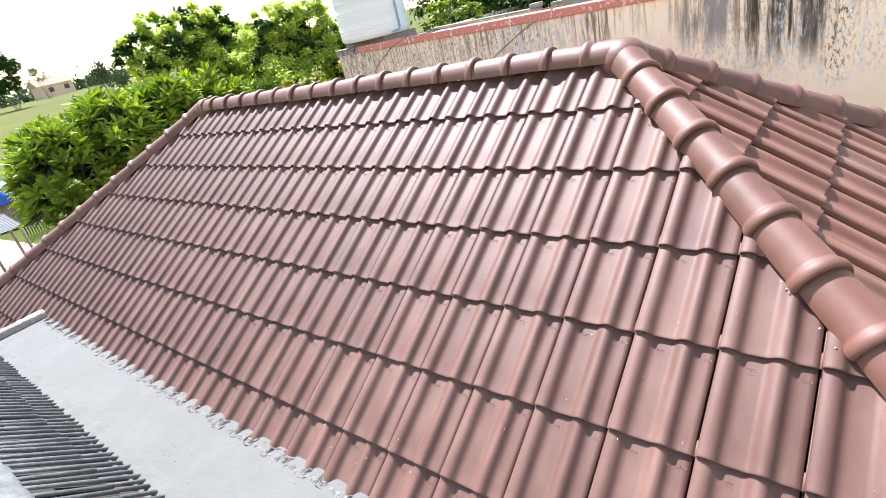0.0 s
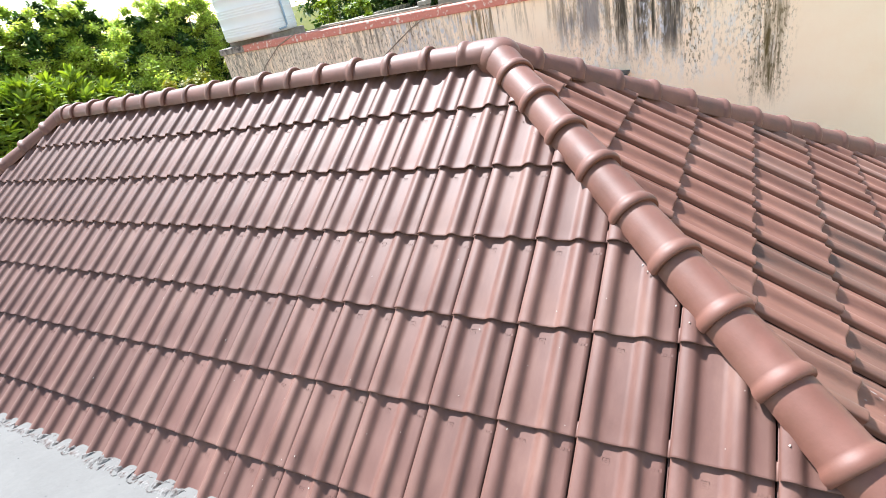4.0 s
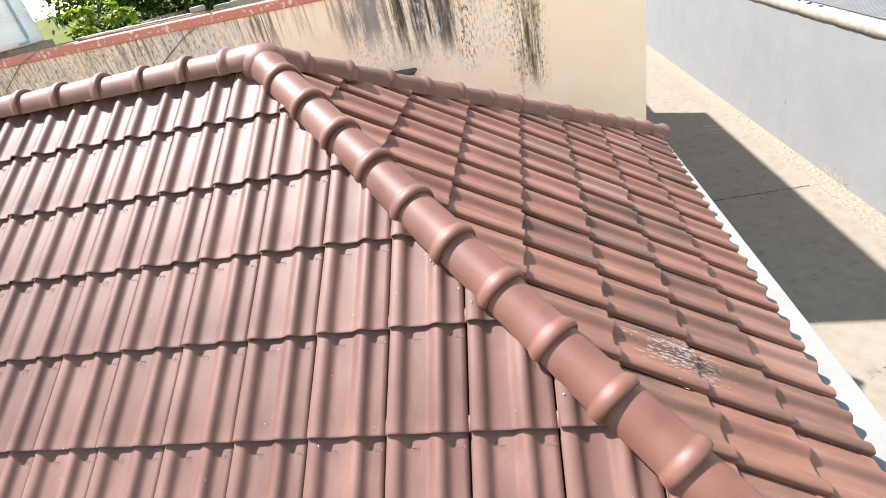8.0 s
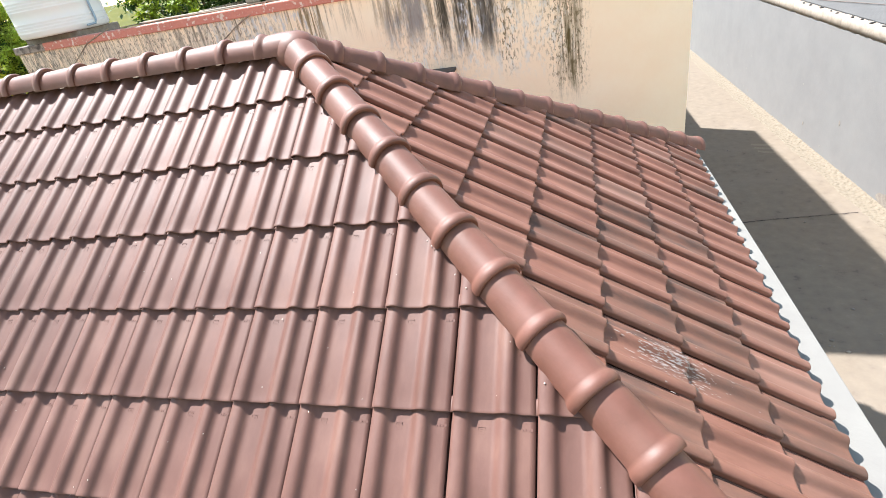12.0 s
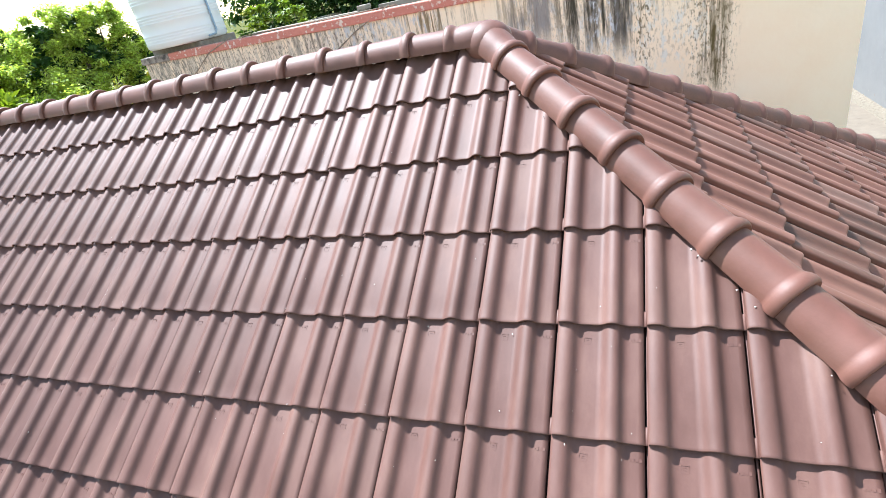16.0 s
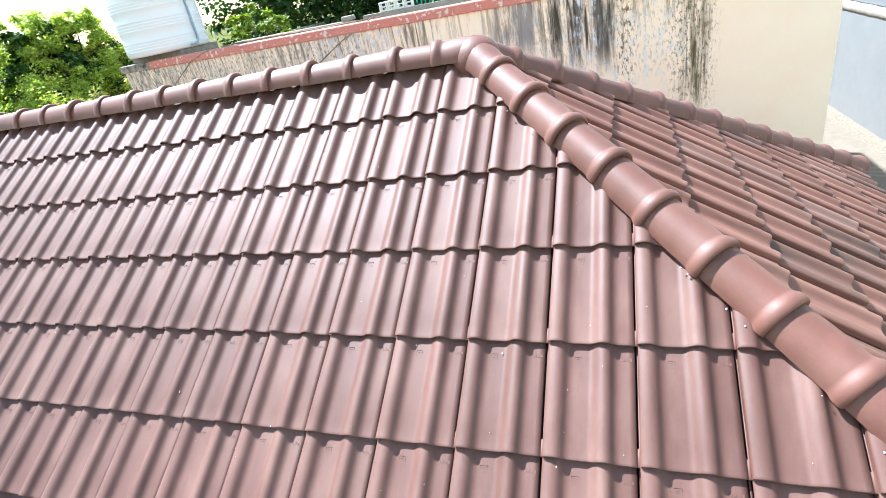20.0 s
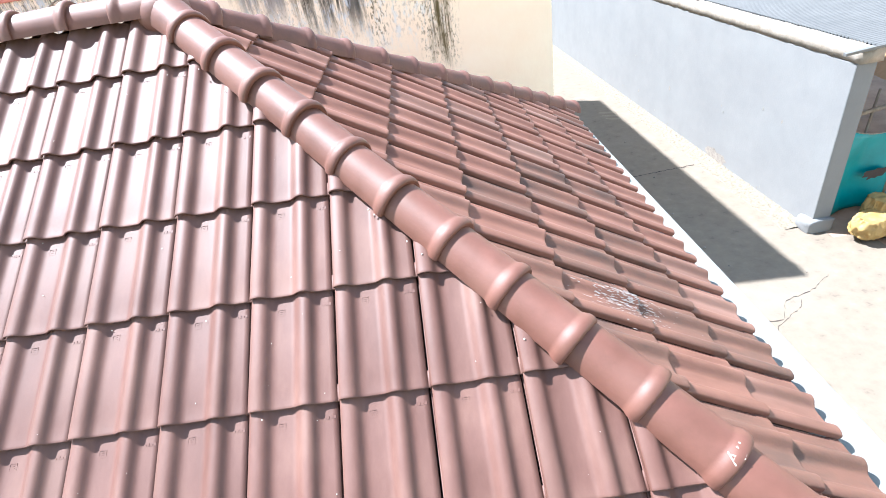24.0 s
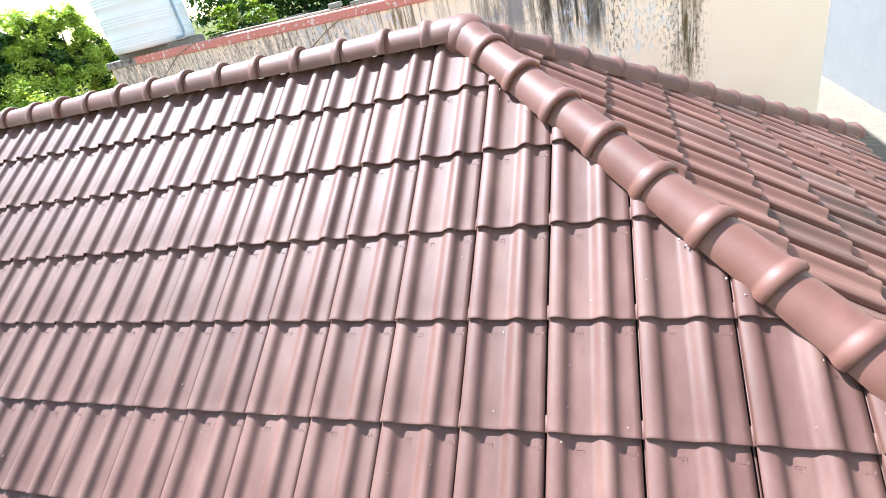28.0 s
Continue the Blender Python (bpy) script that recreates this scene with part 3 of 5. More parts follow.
# ---------------------------------------------------------------- white ribbed tank behind the coping
def lathe(bm, outline, sides=56):
    """A turned body round z through (radius, height) pairs."""
    rings = [[bm.verts.new((r * math.cos(a), r * math.sin(a), z)) for a in (2 * math.pi * k / sides for k in range(sides))] for r, z in outline]
    for a, b in zip(rings, rings[1:]):
        for k in range(sides):
            bm.faces.new((a[k], a[(k + 1) % sides], b[(k + 1) % sides], b[k]))
    return rings


tank = tagged(empty("water_tank", (-7.02, 4.62, 0.14)), "round white plastic water tank with grouped ribs", "tank")
bm = bmesh.new()
outline, z = [(0.60, 0.0), (0.63, 0.03)], 0.07
while z < 1.55:
    for k in range(4):
        outline += [(0.630, z), (0.6345, z + 0.008), (0.6345, z + 0.016), (0.630, z + 0.024)]
        z += 0.040
    outline.append((0.630, z + 0.05))
    z += 0.125
rings = lathe(bm, outline)
bm.faces.new(rings[0][::-1])
part("body", bm, white_sheet, tank, smooth=True)
bm = bmesh.new()
rings = lathe(bm, [(0.64, z - 0.05), (0.60, z + 0.02), (0.40, z + 0.12), (0.20, z + 0.15), (0.20, z + 0.20), (0.02, z + 0.21)])
bm.faces.new(rings[-1])
part("lid", bm, white_sheet, tank, smooth=True)
bm = bmesh.new()
add_tube(bm, [(0.653, -0.03, 1.6), (0.653, -0.03, 0.10), (0.653, -0.06, 0.05), (0.62, -0.20, 0.04)], 0.016, 10)
part("outlet_pipe", bm, blue_sheet, tank, "grey plastic pipe down the tank's side", smooth=True)
tagged(box("tank_stand", (-7.55, 4.30, -0.35), (-6.50, 5.15, 0.14), bare_plaster, bevel=0.015), "low cement stand under the white tank", "stand")

# ---------------------------------------------------------------- blue wall, its beam and the shed
BW = [Vector((5.35, 3.23, 0)), Vector((4.85, 11.7, 0))]
bw_way = (BW[1] - BW[0]).normalized()
bw_turn = math.degrees(math.atan2(bw_way.y, bw_way.x))
BLUE_AT = Matrix.Translation((BW[0].x, BW[0].y, GROUND)) @ pose(0, 0, 0, 0, 0, bw_turn) @ Matrix.Scale(0.752, 4)
blue = tagged(empty("wall_blue"), "pale blue washed yard wall with flaking foot", "wall", kind="structure")
blue.matrix_basis = BLUE_AT
BLUE_H = 3.05
box("wall", (-0.16, -0.34, 0), (30, 0, BLUE_H), blue_wash, blue, 0.02)


def rough_bar(name, lo, hi, step, wobble, mat, parent, seed, label=""):
    """A rough-cast bar along x whose edges wander."""
    rng = random.Random(seed)
    bm = bmesh.new()
    count = max(2, int((hi[0] - lo[0]) / step))
    rings = []
    for i in range(count + 1):
        x = lo[0] + (hi[0] - lo[0]) * i / count
        ring = []
        for y, z in ((lo[1], lo[2]), (lo[1], (lo[2] + hi[2]) / 2), (lo[1], hi[2]), ((lo[1] + hi[1]) / 2, hi[2] + 0.01), (hi[1], hi[2]), (hi[1], (lo[2] + hi[2]) / 2), (hi[1], lo[2])):
            ring.append(bm.verts.new((x + rng.uniform(-1, 1) * wobble * 0.5, y + rng.uniform(-1, 1) * wobble, z + rng.uniform(-1, 1) * wobble)))
        rings.append(ring)
    for a, b in zip(rings, rings[1:]):
        for k in range(7):
            bm.faces.new((a[k], b[k], b[(k + 1) % 7], a[(k + 1) % 7]))
    bm.faces.new(rings[0])
    bm.faces.new(rings[-1][::-1])
    bmesh.ops.recalc_face_normals(bm, faces=bm.faces)
    return part(name, bm, mat, parent, label, smooth=True)


kerb = rough_bar("slab_kerb", (0, -0.06, -0.1), (1.0, 0.06, 0.05), 0.05, 0.005, mortar, slab, 19, "rough cement kerb")
kerb.matrix_basis = Matrix.Translation((-5.66, -3.12, SLAB_Z)) @ pose(0, 0, 0, 0, 0, 90)
rough_bar("beam", (-0.22, -0.36, BLUE_H), (30, 0.010, BLUE_H + 0.24), 0.12, 0.008, beam_cement, blue, 3, "rough bare concrete beam")
# bulging plinth at the foot of the wall's end and the crumbling edge along its base
bm = bmesh.new()
add_box(bm, (-0.25, -0.40, -0.05), (0.16, 0.12, 0.26), 0.08)
bmesh.ops.subdivide_edges(bm, edges=list(bm.edges), cuts=2, use_grid_fill=True)
for v in bm.verts:
    v.co += Vector((0.03 * noise.noise(v.co * 5), 0.03 * noise.noise(v.co * 5 + Vector((9, 0, 0))), 0.05 * noise.noise(v.co * 3)))
part("plinth", bm, blue_wash, blue, smooth=True)


def foot_strip():
    """Crumbling cement apron where the yard meets the wall, its outer edge ragged, its face lumpy."""
    verts, faces = [], []
    count, rows_n = 420, 8
    for i in range(count + 1):
        x = 0.02 + 22 * i / count
        edge = 0.40 + 0.07 * noise.noise((x * 1.1, 2, 0)) + 0.05 * noise.noise((x * 6, 5, 0))
        for k in range(rows_n + 1):
            q = k / rows_n
            lump = noise.noise((x * 9, q * 5, 1)) + 0.6 * noise.noise((x * 27, q * 12, 4))
            verts.append((x, edge * (1 - q) - 0.01 * q, (0.075 * q ** 2.2 + 0.018 * lump * (0.25 + q)) * (k > 0) + (-0.012 if k == 0 else 0.007)))
        if i:
            a = (i - 1) * (rows_n + 1)
            faces += [(a + k, a + k + 1, a + rows_n + 2 + k, a + rows_n + 1 + k) for k in range(rows_n)]
    ob = raw("wall_foot", verts, faces, foot_cement, blue)
    ob["label"] = "crumbled pale cement at the wall's foot"
    return ob


foot_strip()


def patch(name, x0, x1, z0, z1, seed, mat, parent, at, lift=0.004):
    """A ragged flat flake on a wall facing +y of the given frame."""
    rng = random.Random(seed)
    cx, cz = (x0 + x1) / 2, (z0 + z1) / 2
    verts = []
    for k in range(22):
        a = 2 * math.pi * k / 22
        r = rng.uniform(0.65, 1.05)
        verts.append((cx + math.cos(a) * r * (x1 - x0) / 2, lift, cz + math.sin(a) * r * (z1 - z0) / 2))
    ob = raw(name, verts, [tuple(range(22))[::-1]], mat, parent)
    return ob


patch("flaked_patch", 2.55, 3.5, -0.06, 0.34, 5, bare_plaster, blue, None, 0.006)
specks = random.Random(6)
for k in range(26):
    x = specks.uniform(0.5, 14)
    z = specks.choice((specks.uniform(0.1, 0.35), specks.uniform(0.3, 1.9)))
    w = specks.uniform(0.02, 0.07)
    patch("flaked_patch", x, x + w, z, z + w * specks.uniform(0.6, 2.2), 10 + k, bare_plaster if specks.random() < 0.6 else white_paint, blue, None, 0.005 + k * 0.0001)

# corrugated shed roof resting on the beam
bm = bmesh.new()
waves, pitch_w = 290, 0.076
edge_rows = []
for y, z in ((-0.14, BLUE_H + 0.262), (-1.2, BLUE_H + 0.33), (-5.2, BLUE_H + 0.62)):
    edge_rows.append([bm.verts.new((-0.25 + i * pitch_w / 4, y, z + 0.022 * math.sin(math.pi * i / 2))) for i in range(waves * 4)])
for a, b in zip(edge_rows, edge_rows[1:]):
    for i in range(len(a) - 1):
        bm.faces.new((a[i], a[i + 1], b[i + 1], b[i])).smooth = True
shed = tagged(empty("shed"), "open shed with a pale corrugated sheet roof", "shed")
shed.matrix_basis = BLUE_AT
part("sheet_roof", bm, tin, shed)
bm = bmesh.new()
add_box(bm, (-0.27, -5.2, BLUE_H + 0.20), (-0.20, 0.12, BLUE_H + 0.245), 0.004, pose(0, 0, 0, -3.6, 0, 0))
part("edge_flashing", bm, tin, shed)
for k, (x, y) in enumerate(((0.1, -1.5), (0.1, -3.2), (0.0, -4.9), (3.5, -4.9))):
    bm = bmesh.new()
    add_tube(bm, [(x, y, 0), (x + 0.03, y, 1.6), (x, y + 0.03, BLUE_H + 0.3)], 0.05, 9)
    part("post", bm, old_wood, shed, smooth=True)
bm = bmesh.new()
add_tube(bm, [(0.12, -0.35, 2.02), (0.1, -2.2, 2.30), (0.1, -4.9, 2.55)], 0.035, 8)
part("rail", bm, old_wood, shed, smooth=True)
for k in range(7):
    bm = bmesh.new()
    y = -0.55 - 0.42 * k
    add_tube(bm, [(0.35, y, 0), (0.3, y + specks.uniform(-0.1, 0.1), specks.uniform(1.9, 2.4))], 0.022, 7)
    part("stick", bm, old_wood, shed, smooth=True)

# a cable left lying over the sheets, and scraps on the beam
bm = bmesh.new()
add_tube(bm, [(17.0, -3.0, 3.55), (13.66, -1.65, 3.465), (10.46, -0.35, 3.375), (8.8, -0.24, 3.345), (7.95, -0.38, 3.365), (6.59, -0.75, 3.395), (4.0, -1.4, 3.44)], 0.010, 6)
loose_cable = tagged(part("cable", bm, cable_black, smooth=True), "thin dark cable lying over the corrugated shed roof", "cable")
loose_cable.matrix_basis = BLUE_AT
for k in range(9):
    bm = bmesh.new()
    bmesh.ops.create_icosphere(bm, subdivisions=2, radius=1.0)
    long, wide = specks.uniform(0.03, 0.07), specks.uniform(0.015, 0.03)
    for v in bm.verts:
        v.co = Vector((v.co.x * long, v.co.y * wide, v.co.z * 0.018)) * (1 + 0.3 * noise.noise(v.co * 2 + Vector((k, 0, 0))))
    scrap = tagged(part("rubble_piece", bm, dark_iron, smooth=True), "small dark scrap lying on the concrete beam", "rubble", "scraps on the beam")
    scrap.matrix_basis = BLUE_AT @ pose(4.6 + 0.48 * k + specks.uniform(-0.2, 0.2), specks.uniform(-0.09, -0.03), BLUE_H + 0.262, 0, 0, specks.uniform(0, 180))

# earth bank behind the shed
orange_earth = material("orange_earth", [(0.3, (0.30, 0.16, 0.075)), (0.7, (0.50, 0.30, 0.16))], rough=0.95, scale=1.2, detail=9, bump=0.5, bump_scale=6)
verts, faces = [], []
for i in range(41):
    for k in range(13):
        x, y = -6 + i * 0.6, -6.6 - k * 0.75
        verts.append(BLUE_AT @ Vector((x, y, 4.6 * (k / 12) ** 0.8 + 0.25 * noise.noise((x * 0.7, y * 0.7, 2)) + 0.08 * noise.noise((x * 2.6, y * 2.6, 5)) - 0.15 * (k == 0))))
        if i and k:
            a = (i - 1) * 13 + k
            faces.append((a - 1, a, a + 13, a + 12))
tagged(raw("earth_bank", [tuple(v) for v in verts], faces, orange_earth, smooth=True), "bank of bare orange earth behind the shed", "ground", kind="structure")

# teal sheet hung between the posts
bm = bmesh.new()
cols, rows_n = 44, 16
grid_v = []
for i in range(rows_n + 1):
    line = []
    for k in range(cols + 1):
        y = -0.42 - 3.8 * k / cols
        sag = 0.16 * math.sin(math.pi * (k / cols * 3 % 1.0))
        z = 1.80 - sag * (1 - i / rows_n) - (1.72 - sag) * i / rows_n + 0.02 * k / cols
        x = 0.05 + 0.07 * noise.noise((y * 2.2, z * 1.3, 3)) + 0.035 * math.sin(y * 7 + z) + 0.03 * noise.noise((y * 8, z * 3, 5))
        line.append(bm.verts.new((x, y, z)))
    grid_v.append(line)
for a, b in zip(grid_v, grid_v[1:]):
    for k in range(cols):
        bm.faces.new((a[k], a[k + 1], b[k + 1], b[k]))
tarp = tagged(empty("tarpaulin"), "teal tarpaulin hung across the open shed", "tarpaulin")
tarp.matrix_basis = BLUE_AT
sheet = part("sheet", bm, tarp_teal, tarp, smooth=True)
sheet.modifiers.new("thickness", "SOLIDIFY").thickness = 0.004
bm = bmesh.new()
add_tube(bm, [(0.06 + 0.04 * noise.noise((k, 0, 0)), -0.40 - 3.84 * k / 44, 1.81 - 0.16 * math.sin(math.pi * (k / 44 * 3 % 1.0)) + 0.02 * k / 44) for k in range(45)], 0.012, 6)
part("hem_rope", bm, old_wood, tarp, smooth=True)
tear_rng = random.Random(12)
verts = []
for k in range(18):
    a = 2 * math.pi * k / 18
    r = tear_rng.uniform(0.55, 1.1)
    verts.append((-0.075, -1.02 + math.cos(a) * r * 0.24, 0.95 + math.sin(a) * r * 0.13))
raw("tear", verts, [tuple(range(18))], felt, tarp)["label"] = "dark torn hole"


def sack(at, size, seed, turn=0.0, name="sack"):
    """A slumped, creased sack."""
    bm = bmesh.new()
    bmesh.ops.create_icosphere(bm, subdivisions=5, radius=1.0)
    off = Vector((seed * 3.1, seed * 1.7, 0))
    for v in bm.verts:
        d = v.co.copy()
        fold = (1 - abs(noise.noise(d * 1.9 + off)) * 2.2) * 0.13 + (1 - abs(noise.noise(d * 3.7 + off)) * 2.0) * 0.08 + (1 - abs(noise.noise(d * 8.0 + off)) * 2.0) * 0.02
        v.co = d * (0.88 + noise.noise(d * 1.4 + off) * 0.16 + fold)
        v.co.z = min(v.co.z, 0.62 + 0.10 * noise.noise(d * 2.0 + off))
        if v.co.z < 0:
            v.co.z *= 0.55
        v.co = Vector((v.co.x * size[0], v.co.y * size[1], v.co.z * size[2]))
    low = min(v.co.z for v in bm.verts)
    ob = part(name, bm, sack_cloth, smooth=True)
    ob.location = (at[0], at[1], at[2] - low * 0.85)
    ob.scale = (0.85, 0.85, 0.85)
    ob.rotation_euler = (0, 0, turn)
    return tagged(ob, "crumpled golden-cream plastic sack at the foot of the tarpaulin", "sack", group="sacks by the shed")


sack((5.90, 2.78, GROUND), (0.30, 0.22, 0.34), 1, 0.2)
sack((6.25, 2.66, GROUND), (0.28, 0.24, 0.28), 2, 1.0)
sack((6.60, 2.76, GROUND), (0.34, 0.24, 0.36), 3, 0.4)
sack((6.95, 2.62, GROUND), (0.28, 0.24, 0.26), 4, 2.0)
sack((6.1, 2.98, GROUND), (0.2, 0.2, 0.46), 5, 2.4)


# ---------------------------------------------------------------- yard marks
def crack_line(points, width, seed, label):
    """A thin wandering crack lying on the yard."""
    rng = random.Random(seed)
    pts = []
    for (x0, y0), (x1, y1) in zip(points, points[1:]):
        count = max(3, int(math.hypot(x1 - x0, y1 - y0) / 0.05))
        pts += [(x0 + (x1 - x0) * k / count + rng.uniform(-0.012, 0.012), y0 + (y1 - y0) * k / count + rng.uniform(-0.012, 0.012)) for k in range(count)]
    verts, faces = [], []
    for k, (x, y) in enumerate(pts):
        w = width * rng.uniform(0.4, 1.2)
        verts += [(x, y - w, GROUND + 0.004), (x + 0.01, y + w, GROUND + 0.004)]
        if k:
            faces.append((2 * k - 2, 2 * k, 2 * k + 1, 2 * k - 1))
    return tagged(raw("crack", verts, faces, felt), label, "crack", kind="structure")


crack_line([(2.38, 5.28), (3.67, 5.43), (4.92, 5.54)], 0.014, 1, "long straight crack across the yard")
crack_line([(3.66, 1.41), (3.85, 1.56), (4.04, 1.53), (4.26, 1.85), (4.6, 1.93), (5.04, 2.21)], 0.006, 2, "branching hairline crack in the yard")
crack_line([(3.81, 1.34), (4.04, 1.52), (4.35, 1.71), (4.45, 1.86)], 0.005, 3, "branching hairline crack in the yard")
# sunlight falling through pierced blocks, painted as three pale bars on the yard
sun_bar_paint = material("sun_bar_paint", [(0.3, (0.199, 0.163, 0.115)), (0.7, (0.247, 0.205, 0.149))], rough=0.95, scale=9, bump=0.2)
lime = material("lime_splash", [(0.3, (0.40, 0.36, 0.31)), (0.7, (0.50, 0.46, 0.40))], rough=0.9, scale=6, bump=0.2)
for k in range(3):
    at = Matrix.Translation((4.32, 8.60 - 0.20 * k, GROUND + 0.004)) @ Matrix.Rotation(radians(-24), 4, "Z")
    verts = [tuple(at @ Vector((x * (0.17 - 0.012 * k), y * 0.05 + 0.012 * math.sin(7 * x + k), 0))) for x, y in ((-1, -1), (-0.3, -1.1), (0.4, -0.9), (1, -0.8), (1.05, 0.7), (0.3, 1.0), (-0.4, 0.9), (-1.05, 0.8))]
    tagged(raw("dust_mark", verts, [tuple(range(8))], sun_bar_paint), "painted bar of sunlight on the yard floor", "mark", kind="structure")
stone_rng = random.Random(31)
for k in range(12):
    x, y = stone_rng.uniform(3.4, 4.8), stone_rng.uniform(1.6, 9)
    r = stone_rng.uniform(0.008, 0.022)
    bm = bmesh.new()
    bmesh.ops.create_icosphere(bm, subdivisions=1, radius=r)
    for v in bm.verts:
        v.co = Vector((v.co.x * 1.3, v.co.y, v.co.z * 0.6)) * stone_rng.uniform(0.8, 1.2)
    ob = part("pebble", bm, bare_plaster, smooth=True)
    ob.location = (x, y, GROUND + r * 0.25)
    tagged(ob, "small grey pebble on the yard", "pebble", group="pebbles on the yard")

# ---------------------------------------------------------------- fascia along the east eave
bm = bmesh.new()
add_box(bm, (EAVE_EAST - 0.05, EAVE_FRONT - 0.1, EAVE_Z - 0.2), (1.97, EAVE_NORTH + 0.15, EAVE_Z - 0.055), 0.006)
for v in bm.verts:
    if v.co.x > 1.9:
        v.co.x += -0.08 - 0.035 * v.co.y
tagged(part("eave_gutter", bm, white_paint), "white painted eave ledge below the tile ends", "ledge", kind="structure")

# ---------------------------------------------------------------- clutter on the cream building
for pts in (((-3.03, 3.90, 0.10), (-3.6, 3.90, -0.14), (-4.2, 3.96, -0.46), (-4.9, 3.99, -0.95)), ((-5.72, 4.05, 0.10), (-6.2, 4.06, -0.04), (-6.7, 4.10, -0.33), (-7.0, 4.12, -0.7)),
            ((-5.75, 4.28, 0.075), (-4.9, 4.25, 0.085), (-3.9, 4.17, 0.07), (-3.0, 4.1, 0.08))):
    bm = bmesh.new()
    add_tube(bm, pts, 0.008, 6)
    tagged(part("cable", bm, old_wood, smooth=True), "thin brown cable slung over the coping", "cable")
bm = bmesh.new()
add_box(bm, (-1.0, 3.55, -1.02), (-0.70, 3.80, -0.985), 0.006)
tagged(part("ledge_stub", bm, dark_iron), "dark flat metal stub fixed in the plaster", "bracket")
low_wall = tagged(empty("parapet", (-6.4, 5.5, -0.35)), "low weathered parapet on the flat roof", "parapet")
low_wall.rotation_euler = (0, 0, radians(wall_turn))
box("wall", (0, 0, 0), (2.3, 0.14, 0.36), plaster, low_wall)
box("cap", (-0.02, -0.02, 0.36), (2.32, 0.16, 0.40), beam_cement, low_wall, 0.012)
box("end_block", (2.18, -0.03, 0.40), (2.34, 0.17, 0.47), beam_cement, low_wall, 0.015)
fence = tagged(empty("fence", (-3.66, 5.6, -0.46)), "green railing beside pierced pale blocks", "fence")
for k in range(4):
    bm = bmesh.new()
    x = k * 0.142
    for lo_, hi_ in (((0, 0.53), (0.138, 0.555)), ((0, 0.645), (0.138, 0.67)), ((0, 0.555), (0.025, 0.645)), ((0.113, 0.555), (0.138, 0.645)), ((0.025, 0.59), (0.113, 0.61))):
        add_box(bm, (x + lo_[0], 0, lo_[1]), (x + hi_[0], 0.08, hi_[1]), 0.004)
    part("pierced_block", bm, whitewash, fence)
box("kerb", (-0.3, -0.03, 0), (2.4, 0.14, 0.53), beam_cement, fence)
for k in range(14):
    bm = bmesh.new()
    x = 0.62 + k * 0.068
    add_tube(bm, [(x, 0.05, 0.50), (x + 0.015, 0.05, 0.66)], 0.011, 7)
    part("bar", bm, green_paint, fence, smooth=True)
box("rail", (0.59, 0.03, 0.655), (1.55, 0.07, 0.68), green_paint, fence, 0.004)

# ---------------------------------------------------------------- old grey roof rising from the slab
grey = tagged(empty("old_roof"), "old roof of thin half-round grey clay tiles rising from the slab", "roof", kind="structure")
GREY = Matrix.Translation((0, -2.635, SLAB_Z - 0.015)) @ pose(0, 0, 0, -42, 0, 0)
clay_bm = bmesh.new()
arc = [radians(a) for a in range(0, 181, 20)]
ends = [[clay_bm.verts.new((r * math.cos(a), y, r * 0.85 * math.sin(a) + z)) for a in arc] for y, r, z in ((0.0, 0.018, 0.022), (-0.40, 0.015, 0.006))]
for i in range(len(arc) - 1):
    clay_bm.faces.new((ends[0][i], ends[0][i + 1], ends[1][i + 1], ends[1][i])).smooth = True
under = [clay_bm.verts.new((v.co.x * 0.72, 0.0, (v.co.z - 0.022) * 0.7 + 0.022)) for v in ends[0]]
inside = [clay_bm.verts.new((v.co.x, -0.08, v.co.z)) for v in under]
for p, q in ((ends[0], under), (under, inside)):
    for i in range(len(arc) - 1):
        clay_bm.faces.new((p[i], q[i], q[i + 1], p[i + 1]))
clay_mesh = bpy.data.meshes.new("clay_tile")
clay_bm.to_mesh(clay_mesh)
clay_bm.free()
clay_mesh.materials.append(grey_clay)
clay_rng = random.Random(51)
box("deck", (-6.4, -1.1, -0.08), (-1.9, 0.03, -0.004), felt, grey, m=GREY)
for course in range(2):
    for k in range(64):
        x = -6.34 + k * 0.0695
        ob = new("clay_tile", clay_mesh)
        ob.parent = grey
        ob.matrix_basis = GREY @ pose(x + clay_rng.uniform(-0.007, 0.007), 0.012 - course * 0.19 + clay_rng.uniform(-0.022, 0.022), 0.002 + 0.018 * course, clay_rng.uniform(-1, 1), clay_rng.uniform(-6, 6), clay_rng.uniform(-2.5, 2.5))


def cement_sheet(name, x0, x1, y0, y1, z, rough, seed, mat, parent, label, m):
    """Hand-smeared cement with a ragged edge towards +y and a lumpy face."""
    cols, rows_n = int((x1 - x0) / 0.03), 9
    verts, faces = [], []
    for i in range(cols + 1):
        x = x0 + (x1 - x0) * i / cols
        edge = y1 + rough * (noise.noise((x * 5, seed, 0)) + 0.6 * noise.noise((x * 17, seed, 3)))
        for k in range(rows_n + 1):
            y = y0 + (edge - y0) * k / rows_n
            fall = 0.0 if k < rows_n else -0.02
            verts.append(m @ Vector((x, y, z + fall + 0.008 * noise.noise((x * 9, y * 9, seed)) + 0.004 * noise.noise((x * 30, y * 30, seed)))))
        if i:
            a = (i - 1) * (rows_n + 1)
            faces += [(a + k, a + rows_n + 1 + k, a + rows_n + 2 + k, a + 1 + k) for k in range(rows_n)]
    ob = raw(name, verts, faces, mat, parent, smooth=True)
    ob["label"] = label
    return ob


